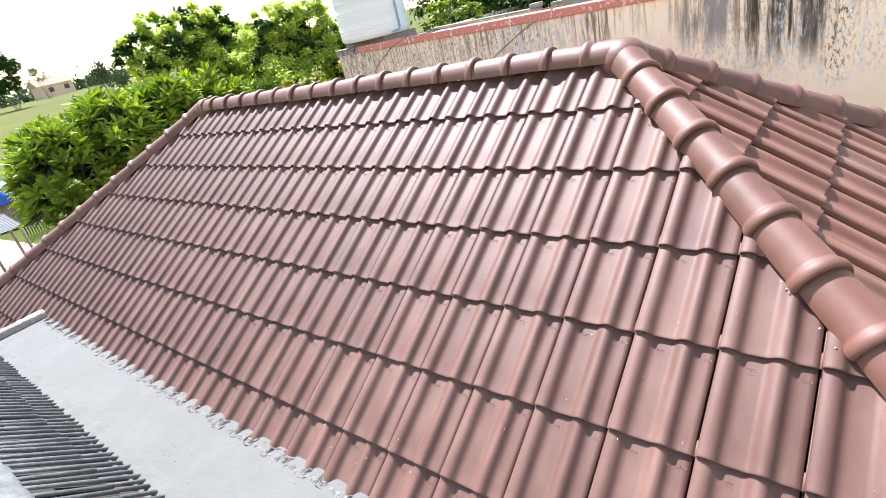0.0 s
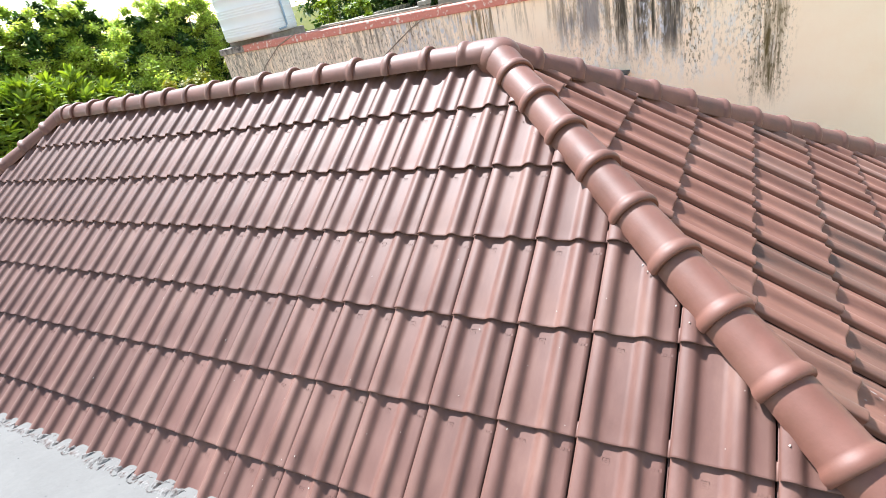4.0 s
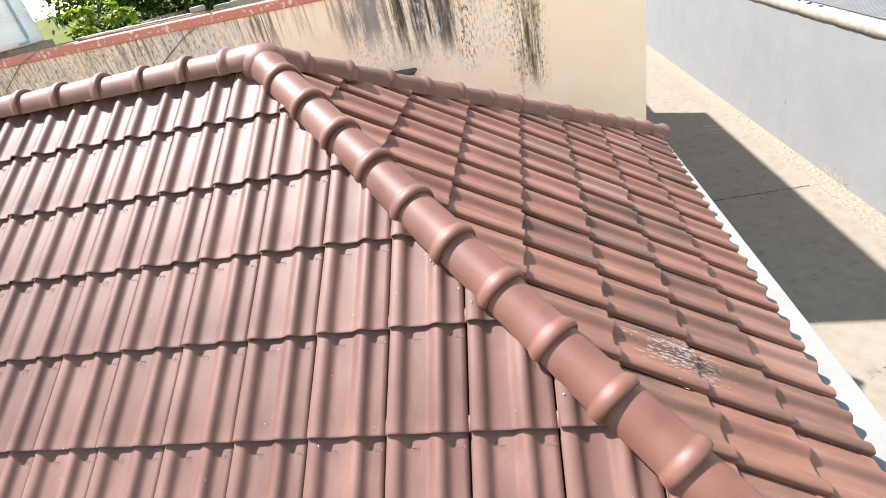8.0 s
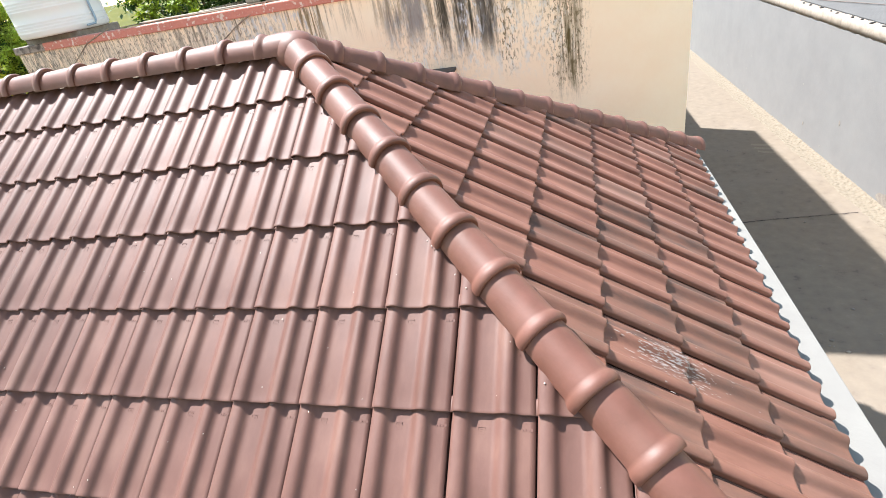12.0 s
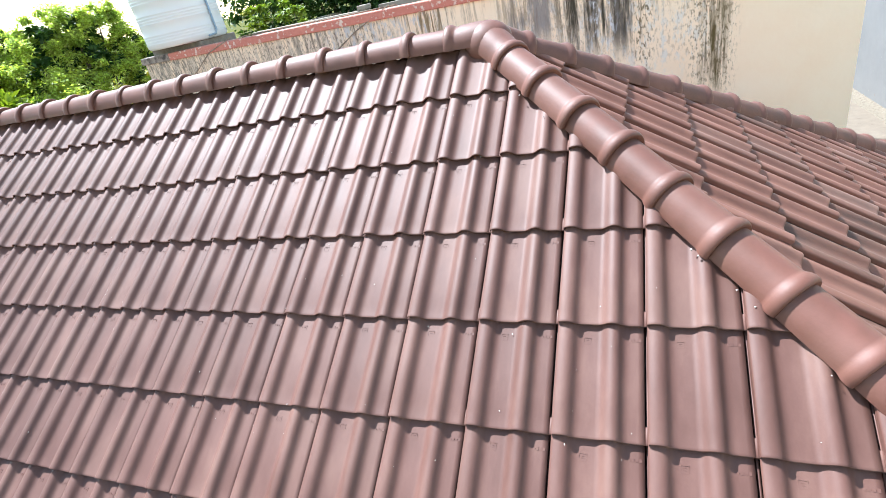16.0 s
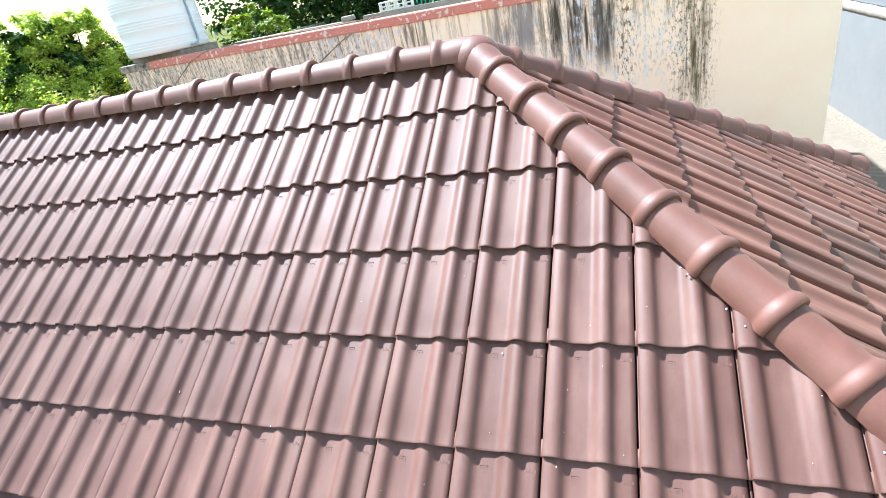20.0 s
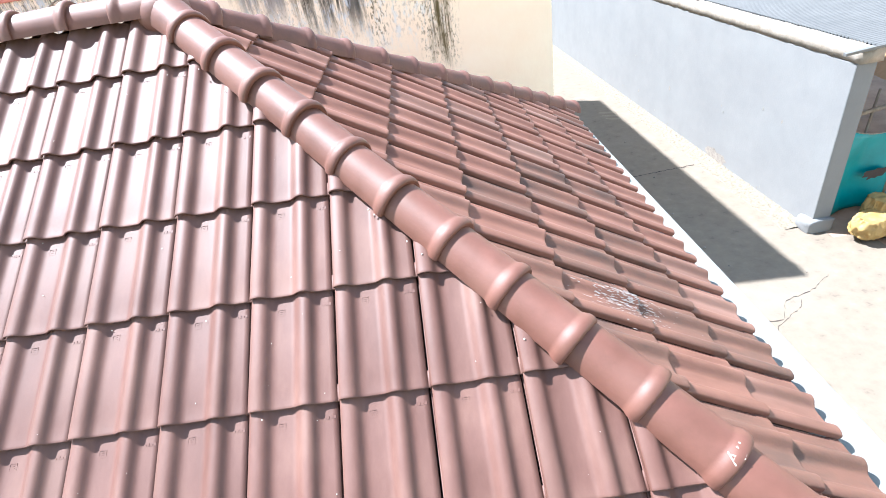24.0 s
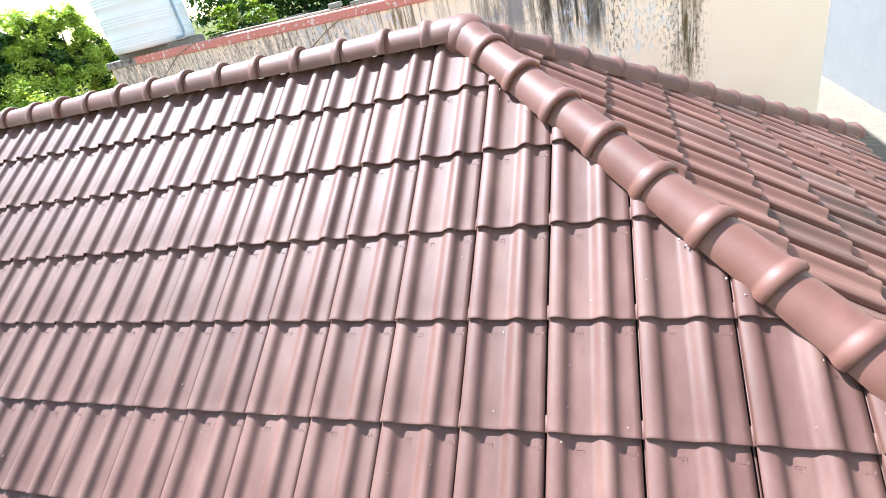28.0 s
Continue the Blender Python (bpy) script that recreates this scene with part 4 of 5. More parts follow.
cement_sheet("ridge_cement", -6.4, -1.9, -0.72, -0.50, 0.050, 0.035, 2.0, grey_clay, grey, "smeared pale cement along the old roof's crest", GREY)
cement_sheet("gutter_smear", -5.6, -1.9, 0.02, 0.13, 0.0, 0.03, 7.0, slab_concrete, slab, "rough smear of cement beside the old tiles", Matrix.Translation((0, -2.655, SLAB_Z + 0.004)))
# ---------------------------------------------------------------- plants
def leaf_cloud(name, centres, count, size, mat, seed, parent, flat=0.5, spread=0.9):
    """Many small leaves in clumps round the given (centre, radius) pairs, with gaps between the clumps."""
    rng = random.Random(seed)
    verts, faces = [], []
    clumps = []
    for c, r in centres:
        for _ in range(max(6, int(46 * r * r))):
            d = Vector((rng.gauss(0, 1), rng.gauss(0, 1), rng.gauss(0, 1))).normalized()
            clumps.append((Vector(c) + d * r * rng.uniform(0.55, 1.0), r * rng.uniform(0.14, 0.27)))
    for _ in range(count):
        c, r = clumps[rng.randrange(len(clumps))]
        d = Vector((rng.gauss(0, 1), rng.gauss(0, 1), rng.gauss(0, 1) * 0.7))
        p = c + d * r * spread * 0.6
        a = Vector((rng.gauss(0, 1), rng.gauss(0, 1), rng.gauss(0, flat))).normalized()
        b = a.cross(Vector((rng.gauss(0, 0.5), rng.gauss(0, 0.5), 1))).normalized()
        s = size * rng.uniform(0.6, 1.4)
        k = len(verts)
        tip = p + a * s * 2.0 - Vector((0, 0, s * 0.3))
        verts += [p, p + a * s + b * s * 0.5, tip, p + a * s - b * s * 0.5]
        faces.append((k, k + 1, k + 2, k + 3))
    return raw(name, verts, faces, mat, parent)


def limbs(name, base, tops, radius, seed, parent):
    rng = random.Random(seed)
    bm = bmesh.new()
    for top in tops:
        b, t = Vector(base), Vector(top)
        mid = b.lerp(t, 0.5) + Vector((rng.uniform(-0.3, 0.3), rng.uniform(-0.3, 0.3), 0.2))
        add_tube(bm, [b, b.lerp(mid, 0.5), mid, t], radius, 7, radius * 0.15)
    return part(name, bm, bark, parent, smooth=True)


def tree(at, clumps, count, size, mat, label, seed, trunk=0.12, name="tree"):
    t = tagged(empty(name, (at[0], at[1], GROUND)), label, name.split("_")[-1])
    o = Vector((at[0], at[1], GROUND))
    rel = [(Vector(c) - o, r) for c, r in clumps]
    limbs("trunk", (0, 0, 0), [c for c, r in rel], trunk, seed, t)
    leaf_cloud("crown", rel, count, size, mat, seed, t)
    # dark core leaves paint the crown's inner shade and close sky gaps
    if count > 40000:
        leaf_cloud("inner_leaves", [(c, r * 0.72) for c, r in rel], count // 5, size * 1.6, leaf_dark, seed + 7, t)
    return t


def rosettes(name, spots, mat, seed, parent, length=0.27):
    """Whorls of long, folded leaves, one at the end of every twig."""
    rng = random.Random(seed)
    verts, faces = [], []
    for p, out in spots:
        axis = (Vector(out) + Vector((rng.gauss(0, 0.25), rng.gauss(0, 0.25), 0.5))).normalized()
        side = axis.orthogonal().normalized()
        other = axis.cross(side)
        for k in range(rng.randint(8, 12)):
            a = k * 2.4 + rng.uniform(-0.3, 0.3)
            flat = side * math.cos(a) + other * math.sin(a)
            lift = rng.uniform(0.5, 1.9)
            way = (flat + axis * lift).normalized()
            wide = axis.cross(flat).normalized()
            droop = Vector((0, 0, -1))
            size = length * rng.uniform(0.6, 1.15)
            i = len(verts)
            base = Vector(p)
            for t, w in ((0.0, 0.014), (0.35, 0.088), (0.7, 0.115), (1.0, 0.012)):
                c = base + way * size * t + droop * size * 0.16 * t * t
                up = way.cross(wide).normalized() * (0.05 * size * (w > 0.05))
                verts += [c - wide * w * size + up, c - up * 0.4, c + wide * w * size + up]
            for r in range(3):
                q = i + 3 * r
                faces += [(q, q + 1, q + 4, q + 3), (q + 1, q + 2, q + 5, q + 4)]
    return raw(name, verts, faces, mat, parent, smooth=True)


def frangipani(at, radius, top, count, seed):
    """A rounded shrub of forked grey stems that end in leaf whorls."""
    rng = random.Random(seed)
    base = Vector((at[0], at[1], GROUND))
    t = tagged(empty("frangipani", base), "rounded frangipani shrub with long glossy leaves beside the roof", "shrub", group="frangipani hedge")
    spots, twigs = [], []
    high = top - GROUND
    for k in range(count):
        d = Vector((rng.gauss(0, 1), rng.gauss(0, 1), abs(rng.gauss(0, 1)) * 1.0 - 0.15)).normalized()
        k_r = rng.uniform(0.78, 1.0)
        p = Vector((d.x * radius[0] * k_r, d.y * radius[1] * k_r, high - radius[2] + d.z * radius[2] * k_r - 0.12))
        spots.append((p, d))
        twigs.append((p, d))
    bm = bmesh.new()
    hub = Vector((0, 0, high - radius[2] * 1.1))
    add_tube(bm, [(0, 0, 0), (0.05, 0.03, hub.z * 0.5), hub], 0.09, 8, 0.06)
    for p, d in twigs[::3]:
        add_tube(bm, [hub, hub.lerp(p, 0.5) + Vector((0, 0, -0.08)), p], 0.03, 5, 0.015)
    part("stem", bm, bark, t, smooth=True)
    rosettes("leaves", spots, leaf_bright, seed, t)
    # dark inner whorls put the shade inside the shrub into leaf colour
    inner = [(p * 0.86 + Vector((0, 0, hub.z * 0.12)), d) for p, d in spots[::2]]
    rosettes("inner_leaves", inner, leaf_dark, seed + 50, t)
    return t


frangipani((-8.95, -0.55), (0.75, 0.62, 1.1), 0.25, 230, 61)
frangipani((-9.0, 0.35), (0.8, 0.75, 1.2), 0.42, 280, 62)
frangipani((-9.1, 1.35), (0.8, 0.8, 1.2), 0.42, 280, 63)
frangipani((-9.2, 2.2), (0.75, 0.8, 1.2), 0.36, 240, 64)
frangipani((-10.2, 0.1), (0.9, 0.9, 1.2), 0.25, 160, 65)
frangipani((-10.4, 1.8), (0.9, 1.0, 1.2), 0.30, 160, 66)
tree((-8.2, -0.9), [((-8.2, -0.85, -0.80), 0.26), ((-8.15, -0.62, -0.95), 0.26), ((-8.2, -1.0, -1.1), 0.25), ((-8.2, -0.85, -1.25), 0.25)], 6000, 0.03, leaf_bright, "small fine-leaved green bush", 67, 0.02, "bush")
tree((-8.9, 4.9), [((-8.9, 4.9, -0.55), 0.45), ((-8.6, 5.4, -0.5), 0.4), ((-9.4, 4.4, -0.7), 0.45)], 3000, 0.045, leaf_yellow, "yellow-flowering bush beside the cream building", 68, 0.02, "bush")

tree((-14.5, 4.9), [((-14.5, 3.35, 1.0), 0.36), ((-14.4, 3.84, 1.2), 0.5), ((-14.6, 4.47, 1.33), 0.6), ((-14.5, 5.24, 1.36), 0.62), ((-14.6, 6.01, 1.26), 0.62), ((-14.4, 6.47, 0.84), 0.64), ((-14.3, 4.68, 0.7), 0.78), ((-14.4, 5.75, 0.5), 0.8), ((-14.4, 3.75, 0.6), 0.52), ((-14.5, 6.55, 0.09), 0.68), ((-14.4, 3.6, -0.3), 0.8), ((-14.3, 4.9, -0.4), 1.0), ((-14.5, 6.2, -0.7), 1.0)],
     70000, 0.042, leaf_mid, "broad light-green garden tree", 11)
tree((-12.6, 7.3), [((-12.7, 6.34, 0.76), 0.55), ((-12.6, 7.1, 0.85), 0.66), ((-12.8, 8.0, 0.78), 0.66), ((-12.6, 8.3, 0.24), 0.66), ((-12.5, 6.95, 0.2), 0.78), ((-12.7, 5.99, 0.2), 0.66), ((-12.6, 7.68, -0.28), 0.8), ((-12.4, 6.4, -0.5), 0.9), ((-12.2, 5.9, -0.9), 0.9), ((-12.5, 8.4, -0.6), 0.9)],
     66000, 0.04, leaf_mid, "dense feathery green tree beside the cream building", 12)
tree((-8, 10.5), [((-9.3, 10.2, 0.8), 1.3), ((-7.8, 10.3, 0.7), 1.3), ((-6.2, 10.2, 0.9), 1.3), ((-4.8, 10.2, 1.0), 1.3), ((-6, 11, -0.3), 1.5), ((-8.5, 11, -0.3), 1.5), ((-4, 11, 0.1), 1.2), ((-3.2, 10.6, 1.2), 1.2), ((-7, 10.8, 2.2), 1.4), ((-9, 10.8, 2.2), 1.4), ((-5, 10.8, 2.3), 1.4)],
     22000, 0.09, leaf_dark, "dark shady tree behind the cream building", 13)
tree((-6.6, 6.3), [((-6.5, 6.3, 0.32), 0.30), ((-6.0, 6.3, 0.22), 0.28), ((-6.9, 6.4, 0.2), 0.25)], 1500, 0.045, leaf_bright, "bright young shoots behind the coping", 14, 0.02, "bush")

# far field: single trees, a small house, hazy woods
far_rng = random.Random(71)
for at, top, wide, count, mat in (((-200, 47.0), 11.5, 4.6, 7000, leaf_dark), ((-260, 74), 10.0, 3.0, 1200, far_foliage), ((-120, 43), 4.5, 2.4, 1500, far_foliage), ((-140, 54), 3.6, 2.4, 1500, far_foliage), ((-150, 52), 3.4, 1.8, 1000, far_foliage)):
    tree(at, [((at[0] + far_rng.uniform(-1, 1) * wide * 0.5, at[1] + far_rng.uniform(-1, 1) * wide * 0.7, top + (3.2 if at[0] < -180 else 0.4) - wide * far_rng.uniform(0.4, 2.2)), wide * far_rng.uniform(0.45, 0.7)) for _ in range(6)], count, 0.22 * wide / 2.2, mat, "single dark tree out in the field", int(-at[0]), 0.13)
verts, faces = [], []
for k in range(5200):
    along = far_rng.uniform(0, 1)
    c = Vector((-330 + far_rng.uniform(-25, 25), 20 + along * 260, 0.6 + abs(far_rng.gauss(0, 1)) * (2.6 + 2.0 * noise.noise((along * 14, 0, 0)))))
    s = far_rng.uniform(0.8, 1.9)
    i = len(verts)
    verts += [c + Vector((far_rng.uniform(-s, s), far_rng.uniform(-s, s), far_rng.uniform(-s, s))) for _ in range(4)]
    faces.append((i, i + 1, i + 2, i + 3))
tagged(raw("far_woods", verts, faces, far_foliage), "distant hazy line of trees along the field", "woods", kind="stuff")
cottage = tagged(empty("cottage", (-300, 88.5, -0.25)), "small pinkish cottage far across the field", "house")
cottage.scale = (2.0, 2.2, 2.0)
box("wall", (-3, -3.2, 0), (3, 3.2, 2.6), far_wall, cottage)
bm = bmesh.new()
rv = [bm.verts.new(p) for p in ((-3.4, -3.6, 2.55), (3.4, -3.6, 2.55), (3.4, 3.6, 2.55), (-3.4, 3.6, 2.55), (0, -3.6, 4.3), (0, 3.6, 4.3))]
for q in ((0, 1, 4), (1, 2, 5, 4), (2, 3, 5), (3, 0, 4, 5), (3, 2, 1, 0)):
    bm.faces.new([rv[i] for i in q])
part("roof", bm, bare_earth, cottage)
for y in (-1.6, 1.4):
    box("window", (2.99, y, 1.0), (3.04, y + 0.9, 2.0), dark_iron, cottage)

# blue tarpaulin heap, wattle panel and lean-to beyond the house
bm = bmesh.new()
bmesh.ops.create_icosphere(bm, subdivisions=4, radius=1.0)
for v in bm.verts:
    d = v.co.copy()
    v.co = Vector((d.x * 1.5, d.y * 1.15, d.z * 0.75)) * (1 + 0.16 * noise.noise(d * 2.0) + 0.10 * abs(noise.noise(d * 5.0)))
    if d.z < -0.1:
        v.co.z = -0.075 + 0.1 * noise.noise(d * 4)
heap = part("tarpaulin_heap", bm, tarp_blue, smooth=True)
heap.location = (-30, 2.38, -3.22)
tagged(heap, "bright blue tarpaulin thrown over a timber pile", "tarpaulin")
pile = tagged(empty("timber_pile", (-30, 2.35, GROUND)), "dark pile of timber under a blue tarpaulin", "timber")
for k in range(16):
    y, z = (k % 4) * 0.49 - 0.97, (k // 4) * 0.257
    box("timber", (-1.3 + 0.07 * (k % 3), y, z), (1.2 - 0.05 * (k % 2), y + 0.475, z + 0.255), old_wood, pile, 0.02)
panel = tagged(empty("wattle_panel", (-25.5, 1.62, GROUND)), "leaning panel of thin dark sticks", "fence")
panel.rotation_euler = (0, radians(8), radians(8))
for k in range(14):
    bm = bmesh.new()
    y = k * 0.10
    add_tube(bm, [(0, y, 0), (0.02, y + far_rng.uniform(-0.05, 0.05), 1.75 + far_rng.uniform(-0.15, 0.15))], 0.02, 5)
    part("stick", bm, dark_iron, panel)
for z in (0.35, 0.95, 1.5):
    bm = bmesh.new()
    add_tube(bm, [(0.03, -0.08, z), (0.03, 1.4, z + 0.05)], 0.02, 5)
    part("rail", bm, dark_iron, panel)
lean = tagged(empty("lean_to", (-20.5, 0.0, GROUND)), "small lean-to of pale sheets on thin poles", "lean-to")
bm = bmesh.new()
top_row = [bm.verts.new((-0.8, -1.2 + i * 0.02, 1.72 + 0.015 * math.sin(i * 1.57))) for i in range(90)]
low_row = [bm.verts.new((0.9, -1.2 + i * 0.02, 1.45 + 0.015 * math.sin(i * 1.57))) for i in range(90)]
for i in range(89):
    bm.faces.new((top_row[i], low_row[i], low_row[i + 1], top_row[i + 1]))
part("sheet", bm, tin, lean)
for x, y in ((0.85, 0.5), (0.85, -0.4), (-0.75, 0.5), (-0.75, -0.4)):
    bm = bmesh.new()
    add_tube(bm, [(x, y, 0), (x, y, 1.5)], 0.04, 7)
    part("pole", bm, old_wood, lean, smooth=True)

# ---------------------------------------------------------------- tiles and caps, last
limits_front = [hip_plane(APEX, HIP_FE, (1, 1, 0), 0.035), hip_plane(WEST_APEX, HIP_FW, (-1, 1, 0), 0.035), (Vector((0, -0.03, 0)), Vector((0, 1, 0)))]
limits_east = [hip_plane(APEX, HIP_FE, (-1, -1, 0), 0.035), hip_plane(APEX, HIP_NE, (-1, 1, 0), 0.035)]
HIP_NW = Vector((-1, NORTH_K, -TP))
soot = random.Random(8)
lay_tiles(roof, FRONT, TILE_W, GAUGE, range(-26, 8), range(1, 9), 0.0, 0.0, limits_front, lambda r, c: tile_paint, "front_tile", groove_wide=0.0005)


def east_material(r, c):
    near = -1.9 < (c + 0.5) * EAST_W - 1.36 < 0.4
    chance = 0.6 if near and r in (-1, -2) else (0.2 if r > -4 else 0.0)
    return tile_sooty if soot.random() < chance else tile_worn


NORTH = Matrix.Rotation(math.pi, 4, "Z") @ Matrix.Rotation(math.atan(TP / NORTH_K), 4, "X")
WEST = Matrix.Translation((WEST_END + APEX.x, 0, 0)) @ Matrix.Rotation(math.pi, 4, "Z") @ EAST
limits_north = [hip_plane(APEX, HIP_NE, (1, -1, 0), 0.035), hip_plane(WEST_APEX, HIP_NW, (-1, -1, 0), 0.035), (Vector((0, 0.03, 0)), Vector((0, -1, 0))), (Vector((EAVE_EAST - 0.03, 0, 0)), Vector((1, 0, 0)))]
limits_west = [hip_plane(WEST_APEX, HIP_FW, (1, -1, 0), 0.035), hip_plane(WEST_APEX, HIP_NW, (1, 1, 0), 0.035)]
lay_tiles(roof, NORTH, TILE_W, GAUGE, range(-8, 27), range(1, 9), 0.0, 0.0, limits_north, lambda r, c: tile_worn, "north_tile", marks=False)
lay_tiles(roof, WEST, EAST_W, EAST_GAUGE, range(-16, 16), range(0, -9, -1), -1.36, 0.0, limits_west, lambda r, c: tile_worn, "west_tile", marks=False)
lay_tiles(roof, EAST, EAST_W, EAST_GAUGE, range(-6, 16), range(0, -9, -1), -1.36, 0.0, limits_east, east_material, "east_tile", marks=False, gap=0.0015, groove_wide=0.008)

cap_bm = cap_bmesh(CAP_STEP)
cap_mesh = bpy.data.meshes.new("cap")
cap_bm.to_mesh(cap_mesh)
cap_bm.free()
cap_mesh.materials.append(cap_paint)
grimy_mesh = cap_mesh.copy()
grimy_mesh.materials[0] = cap_dirty
run_of_caps(roof, APEX, HIP_FE, 0.52, 13, -0.03, 1)
run_of_caps(roof, APEX, HIP_NE, 0.52, 13, -0.036, 2, grimy_mesh)
run_of_caps(roof, WEST_APEX, HIP_NW, 0.52, 12, -0.03, 6)
run_of_caps(roof, WEST_APEX, HIP_FW, 0.52, 13, -0.03, 3)
run_of_caps(roof, WEST_APEX + Vector((-0.05, 0, 0)), (1, 0, 0), 0.33, 15, -0.028, 4)


def apex_piece(at, ways, reach, tail):
    """The three-way cap where ridge and hips meet: three stubs run into one rounded crown."""
    bm = bmesh.new()
    for way, length in zip(ways, reach):
        way = Vector(way).normalized()
        right = way.cross((0, 0, 1)).normalized()
        up = right.cross(way)
        turn = Matrix((way, -right, up)).transposed().to_4x4()
        before = set(bm.verts)
        half_barrel(bm, [(-0.02, 1.06), (0.05, 1.08), (length * 0.6, 1.04)] + collar(length), 0.104)
        if length == reach[0]:
            half_barrel(bm, [(length - 0.03, 0.96), (tail, 0.96)], 0.104, thick=False)
        bmesh.ops.transform(bm, matrix=Matrix.Translation(Vector(at) - up * 0.028) @ turn, verts=[v for v in bm.verts if v not in before])
    before = set(bm.verts)
    bmesh.ops.create_uvsphere(bm, u_segments=24, v_segments=14, radius=1.0)
    bmesh.ops.transform(bm, matrix=Matrix.Translation(Vector(at) + Vector((0.01, 0, -0.035))) @ Matrix.Diagonal((0.13, 0.128, 0.118, 1)), verts=[v for v in bm.verts if v not in before])
    for f in bm.faces:
        f.smooth = True
    return part("apex_cap", bm, cap_paint, roof, "rounded three-way junction cap")


apex_piece(APEX, ((-1, 0, 0), HIP_FE, HIP_NE), (0.205, 0.25, 0.25), 0.43)
apex_piece(WEST_APEX, ((1, 0, 0), HIP_FW, HIP_NW), (0.09, 0.25, 0.25), 0.2)

# cement drawn up over the last course along the slab
verts, faces = [], []
steps = 1500
for i in range(steps + 1):
    x = -5.6 + 6.9 * i / steps
    h0 = tile_profile(x)
    wild = noise.noise((x * 5, 1.3, 0)) + 0.8 * noise.noise((x * 16, 4.1, 0)) + 0.7 * noise.noise((x * 47, 2.1, 0))
    start = (SLAB_Z - h0 * CP) / SP - 0.01
    reach = max(0.010, SLAB_Z / SP - 0.006 + 0.026 * wild - start)
    foot = SLAB_Y - 0.085 + 0.022 * noise.noise((x * 3.1, 8.0, 0)) + 0.014 * noise.noise((x * 18, 8.0, 0))
    for k, q in enumerate((-1.0, -0.5, 0.0, 0.35, 0.7, 1.0)):
        lump = noise.noise((x * 26, q * 3, 7)) + 0.9 * noise.noise((x * 70, q * 8, 2)) + 0.6 * noise.noise((x * 150, q * 15, 9))
        p = FRONT @ Vector((x, start + reach * max(q, 0.0), h0 - 0.004 + (0.006, 0.006, 0.004, -0.009)[max(k, 2) - 2] + 0.005 * lump))
        y, z = p.y, p.z
        if q < 0:
            y += (foot - y) * -q
            z = SLAB_Z + (-0.006, 0.003)[k] + 0.005 * lump * k
        verts.append((x + 0.006 * noise.noise((x * 40, q * 5, 1)), y, z))
    if i:
        a = (i - 1) * 6
        faces += [(a + k, a + 6 + k, a + 7 + k, a + 1 + k) for k in range(5)]
fillet = raw("mortar_fillet", verts, faces, smeared_cement, slab)
fillet["label"] = "ragged cement drawn over the tile ends"


def lumps(count, place, low, high, seed):
    """Small irregular lumps joined into one mesh."""
    rng = random.Random(seed)
    bm = bmesh.new()
    bmesh.ops.create_icosphere(bm, subdivisions=1, radius=1.0)
    unit = [v.co.copy() for v in bm.verts]
    tris = [[v.index for v in f.verts] for f in bm.faces]
    bm.free()
    verts, faces = [], []
    for k in range(count):
        p, r = place(rng), rng.uniform(low, high)
        base = len(verts)
        verts += [p + Vector((u.x * r * 1.4, u.y * r, u.z * r * 0.6)) * (1 + 0.45 * noise.noise(u * 1.7 + Vector((k * 3.1, 0, 0)))) for u in unit]
        faces += [[base + i for i in f] for f in tris]
    return verts, faces


verts, faces = lumps(70, lambda g: Vector((g.uniform(-5.5, 1.5), SLAB_Y - 0.075 + g.gauss(0.0, 0.022), SLAB_Z + 0.002)), 0.0015, 0.004, 5)
tagged(raw("cement_crumbs", verts, faces, mortar_pale), "broken crumbs of cement along the tile ends", "crumbs", kind="stuff")
verts, faces = lumps(60, lambda g: Vector((g.uniform(-5.4, -0.6), g.uniform(-2.58, -2.16), SLAB_Z + 0.001)), 0.0015, 0.004, 6)
tagged(raw("slab_grit", verts, faces, dark_iron), "dark grit scattered on the cement slab", "grit", kind="stuff")

# mortar crumbs under the hip caps, lime specks on the tiles
crumb_rng = random.Random(23)
for k in range(10):
    s = crumb_rng.uniform(0.4, 3.6)
    side = -1 if crumb_rng.random() < 0.75 else 1
    p = APEX + HIP_FE.normalized() * s + Vector((0.085, 0.085, 0)) * side + Vector((0, 0, -0.025))
    bm = bmesh.new()
    bmesh.ops.create_icosphere(bm, subdivisions=1, radius=crumb_rng.uniform(0.002, 0.005))
    for v in bm.verts:
        v.co *= 1 + 0.6 * noise.noise(v.co * 90 + Vector((k, 0, 0)))
    part("mortar_crumb", bm, mortar, roof).location = p
verts, faces = [], []
for k in range(130):
    x, v = crumb_rng.uniform(-4.5, 1.0), -crumb_rng.uniform(0.2, 2.45)
    row = math.floor(-v / GAUGE)
    within = (row + 1) * GAUGE + v
    h = tile_profile(x % 0.3) - 0.016 * within / (GAUGE + 0.05) + 0.0015
    r = crumb_rng.uniform(0.0008, 0.0022)
    stretch_v = crumb_rng.uniform(1, 2.2)
    if x > APEX.x + v * -CP - 0.1:
        continue
    i = len(verts)
    verts += [tuple(FRONT @ Vector((x + math.cos(a) * r, v + math.sin(a) * r * stretch_v, h))) for a in (math.pi / 3 * j for j in range(6))] + [tuple(FRONT @ Vector((x, v, h + r * 0.15)))]
    faces += [(i + j, i + (j + 1) % 6, i + 6) for j in range(6)]
tagged(raw("lime_specks", verts, faces, lime), "scattered pale specks of dirt on the tiles", "dirt", kind="stuff")

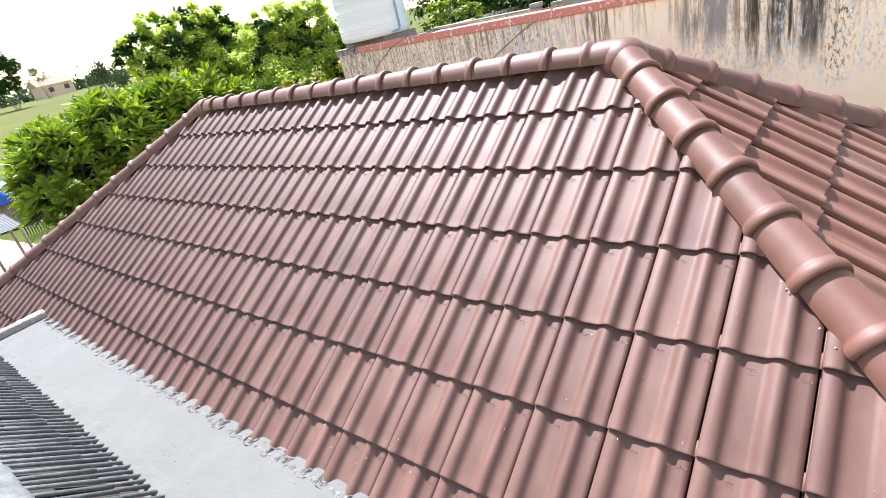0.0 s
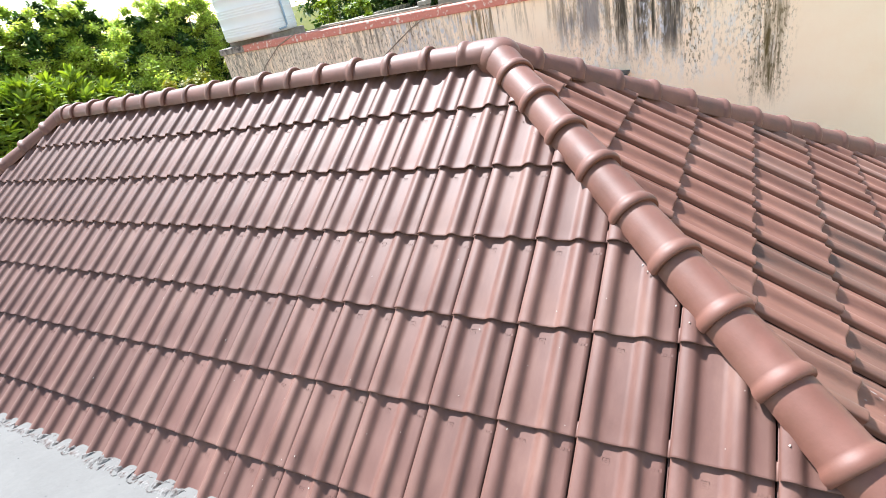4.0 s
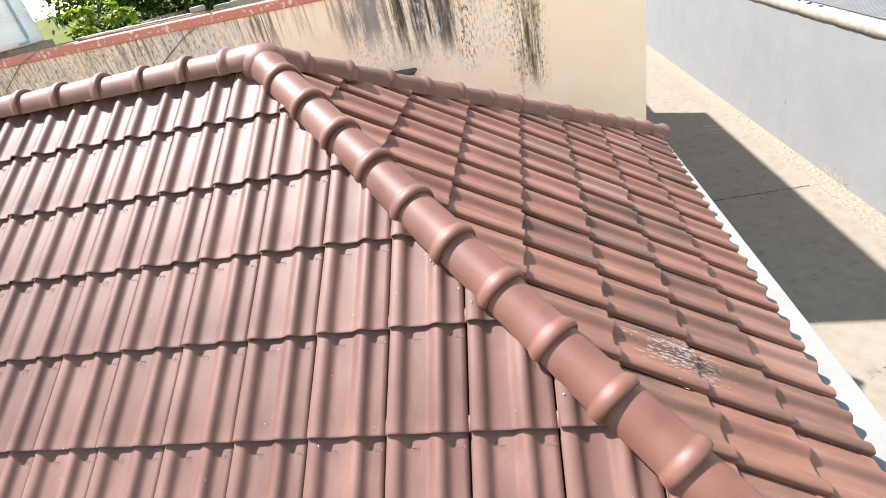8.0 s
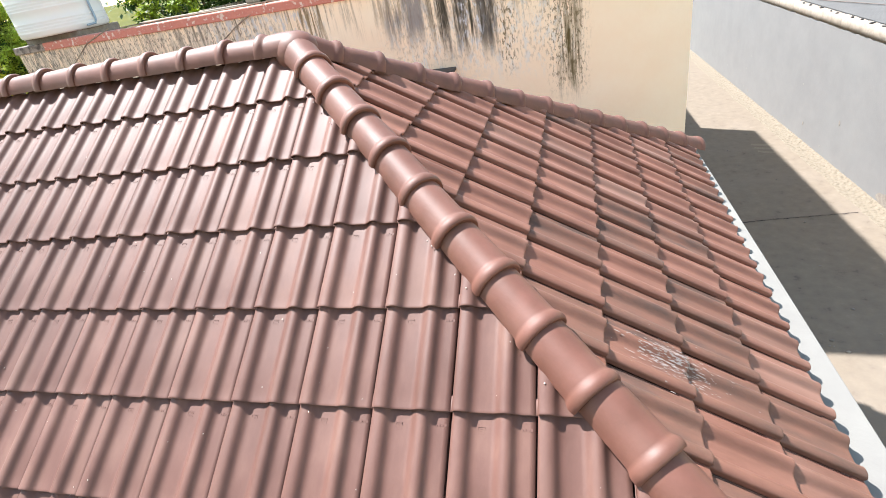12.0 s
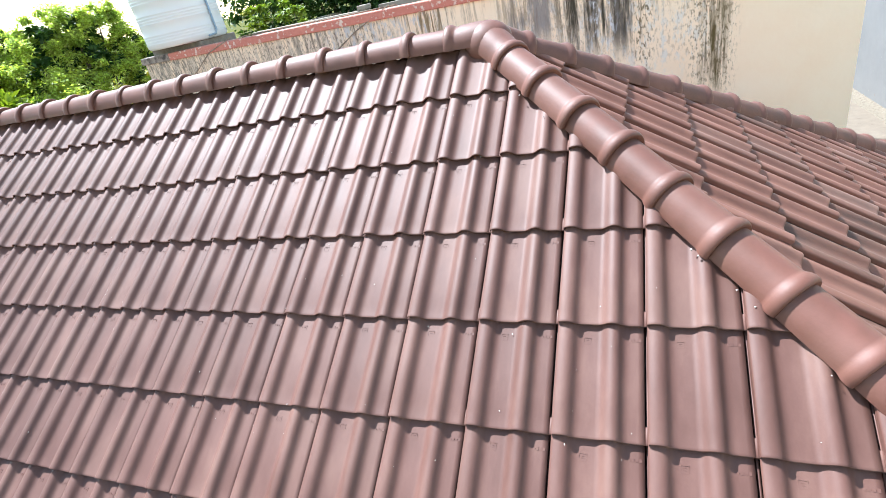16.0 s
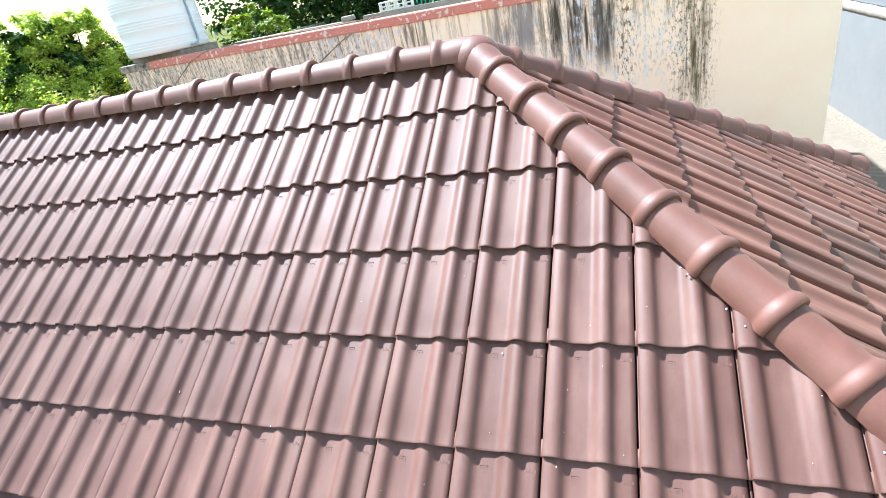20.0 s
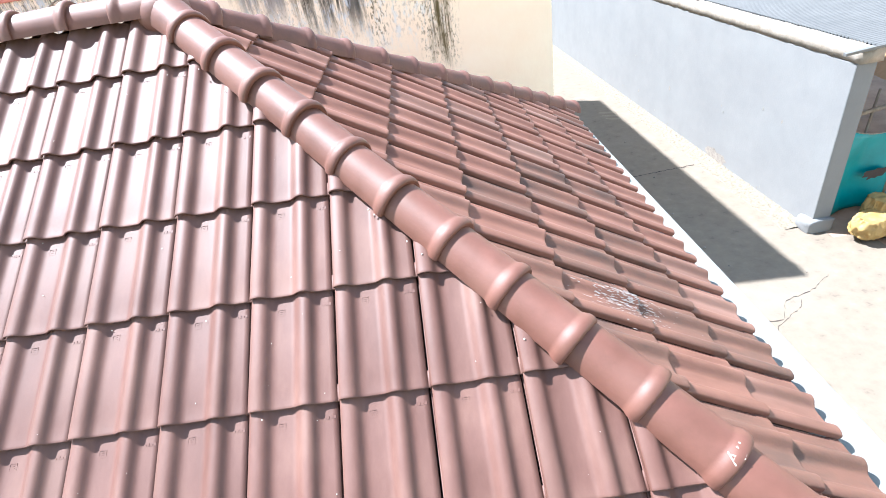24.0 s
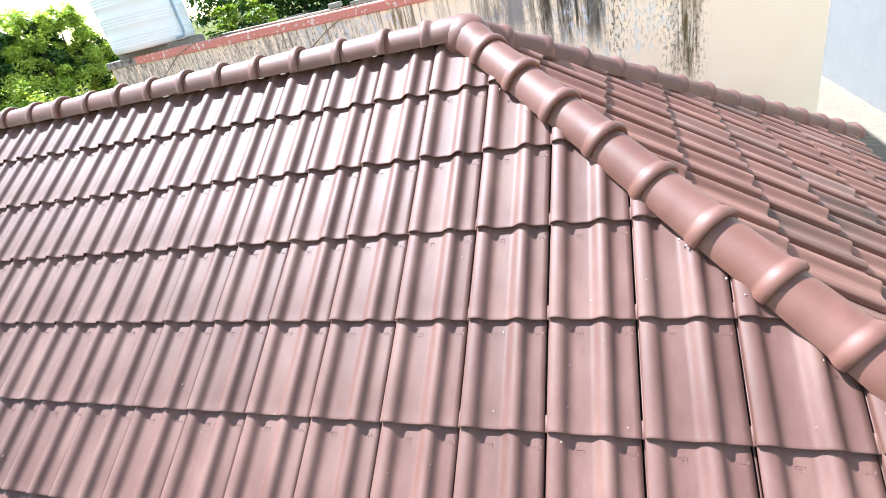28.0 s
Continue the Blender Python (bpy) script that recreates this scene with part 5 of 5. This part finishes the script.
# whitish flakes worn into two east tiles near the hip
flake_rng = random.Random(29)
dull_lime = material("dull_lime", [(0.3, (0.27, 0.22, 0.20)), (0.7, (0.37, 0.33, 0.31))], rough=0.9, scale=6, bump=0.2)
verts, faces = [], []
for k in range(420):
    x, y = flake_rng.gauss(-1.20, 0.05), flake_rng.gauss(0.80, 0.10)
    if not -1.5 < x < -0.9 or not 0.40 < y < 1.08:
        continue
    r = flake_rng.uniform(0.0007, 0.0022)
    k_s = flake_rng.uniform(3.0, 9.0)
    i = len(verts)
    for a in (math.pi / 3 * j for j in range(6)):
        u, v = x + math.cos(a) * r * flake_rng.uniform(0.6, 1.2), y + math.sin(a) * r * k_s * flake_rng.uniform(0.6, 1.2)
        h = tile_profile(((u + 1.36) % EAST_W) * 0.3 / EAST_W) - 0.016 * (v % EAST_GAUGE) / (EAST_GAUGE + 0.05) + 0.0025
        verts.append(tuple(EAST @ Vector((u, v, h))))
    faces.append(tuple(range(i, i + 6)))
tagged(raw("lime_flakes", verts, faces, dull_lime), "whitish worn flakes on the sooty tiles", "dirt", kind="stuff")

# pale scratched strokes on one hip cap, drawn as plain bars
way = HIP_FE.normalized()
side = way.cross((0, 0, 1)).normalized()
lift = side.cross(way)
scratch = material("pale_scratch", [(0.3, (0.42, 0.30, 0.25)), (0.7, (0.55, 0.42, 0.36))], rough=0.9, scale=40, bump=0)
for s, deg, length, turn in ((2.948, 62, 0.040, 25), (2.958, 70, 0.040, -25), (2.953, 66, 0.016, 88), (2.957, 80, 0.034, 10), (2.968, 86, 0.026, 75), (2.955, 91, 0.030, -15)):
    a = radians(deg)
    out = side * math.cos(a) + lift * math.sin(a)
    round_way = way.cross(out)
    at = APEX - lift * 0.03 + way * s + side * (0.111 * math.cos(a)) + lift * (0.1195 * math.sin(a))
    along = way * math.cos(radians(turn)) + round_way * math.sin(radians(turn))
    across = out.cross(along)
    bm = bmesh.new()
    add_box(bm, (-length / 2, -0.0022, -0.003), (length / 2, 0.0022, 0.0015), 0, Matrix.Translation(at) @ Matrix((along, across, out)).transposed().to_4x4())
    part("scratch", bm, scratch, roof, "pale scratched stroke")
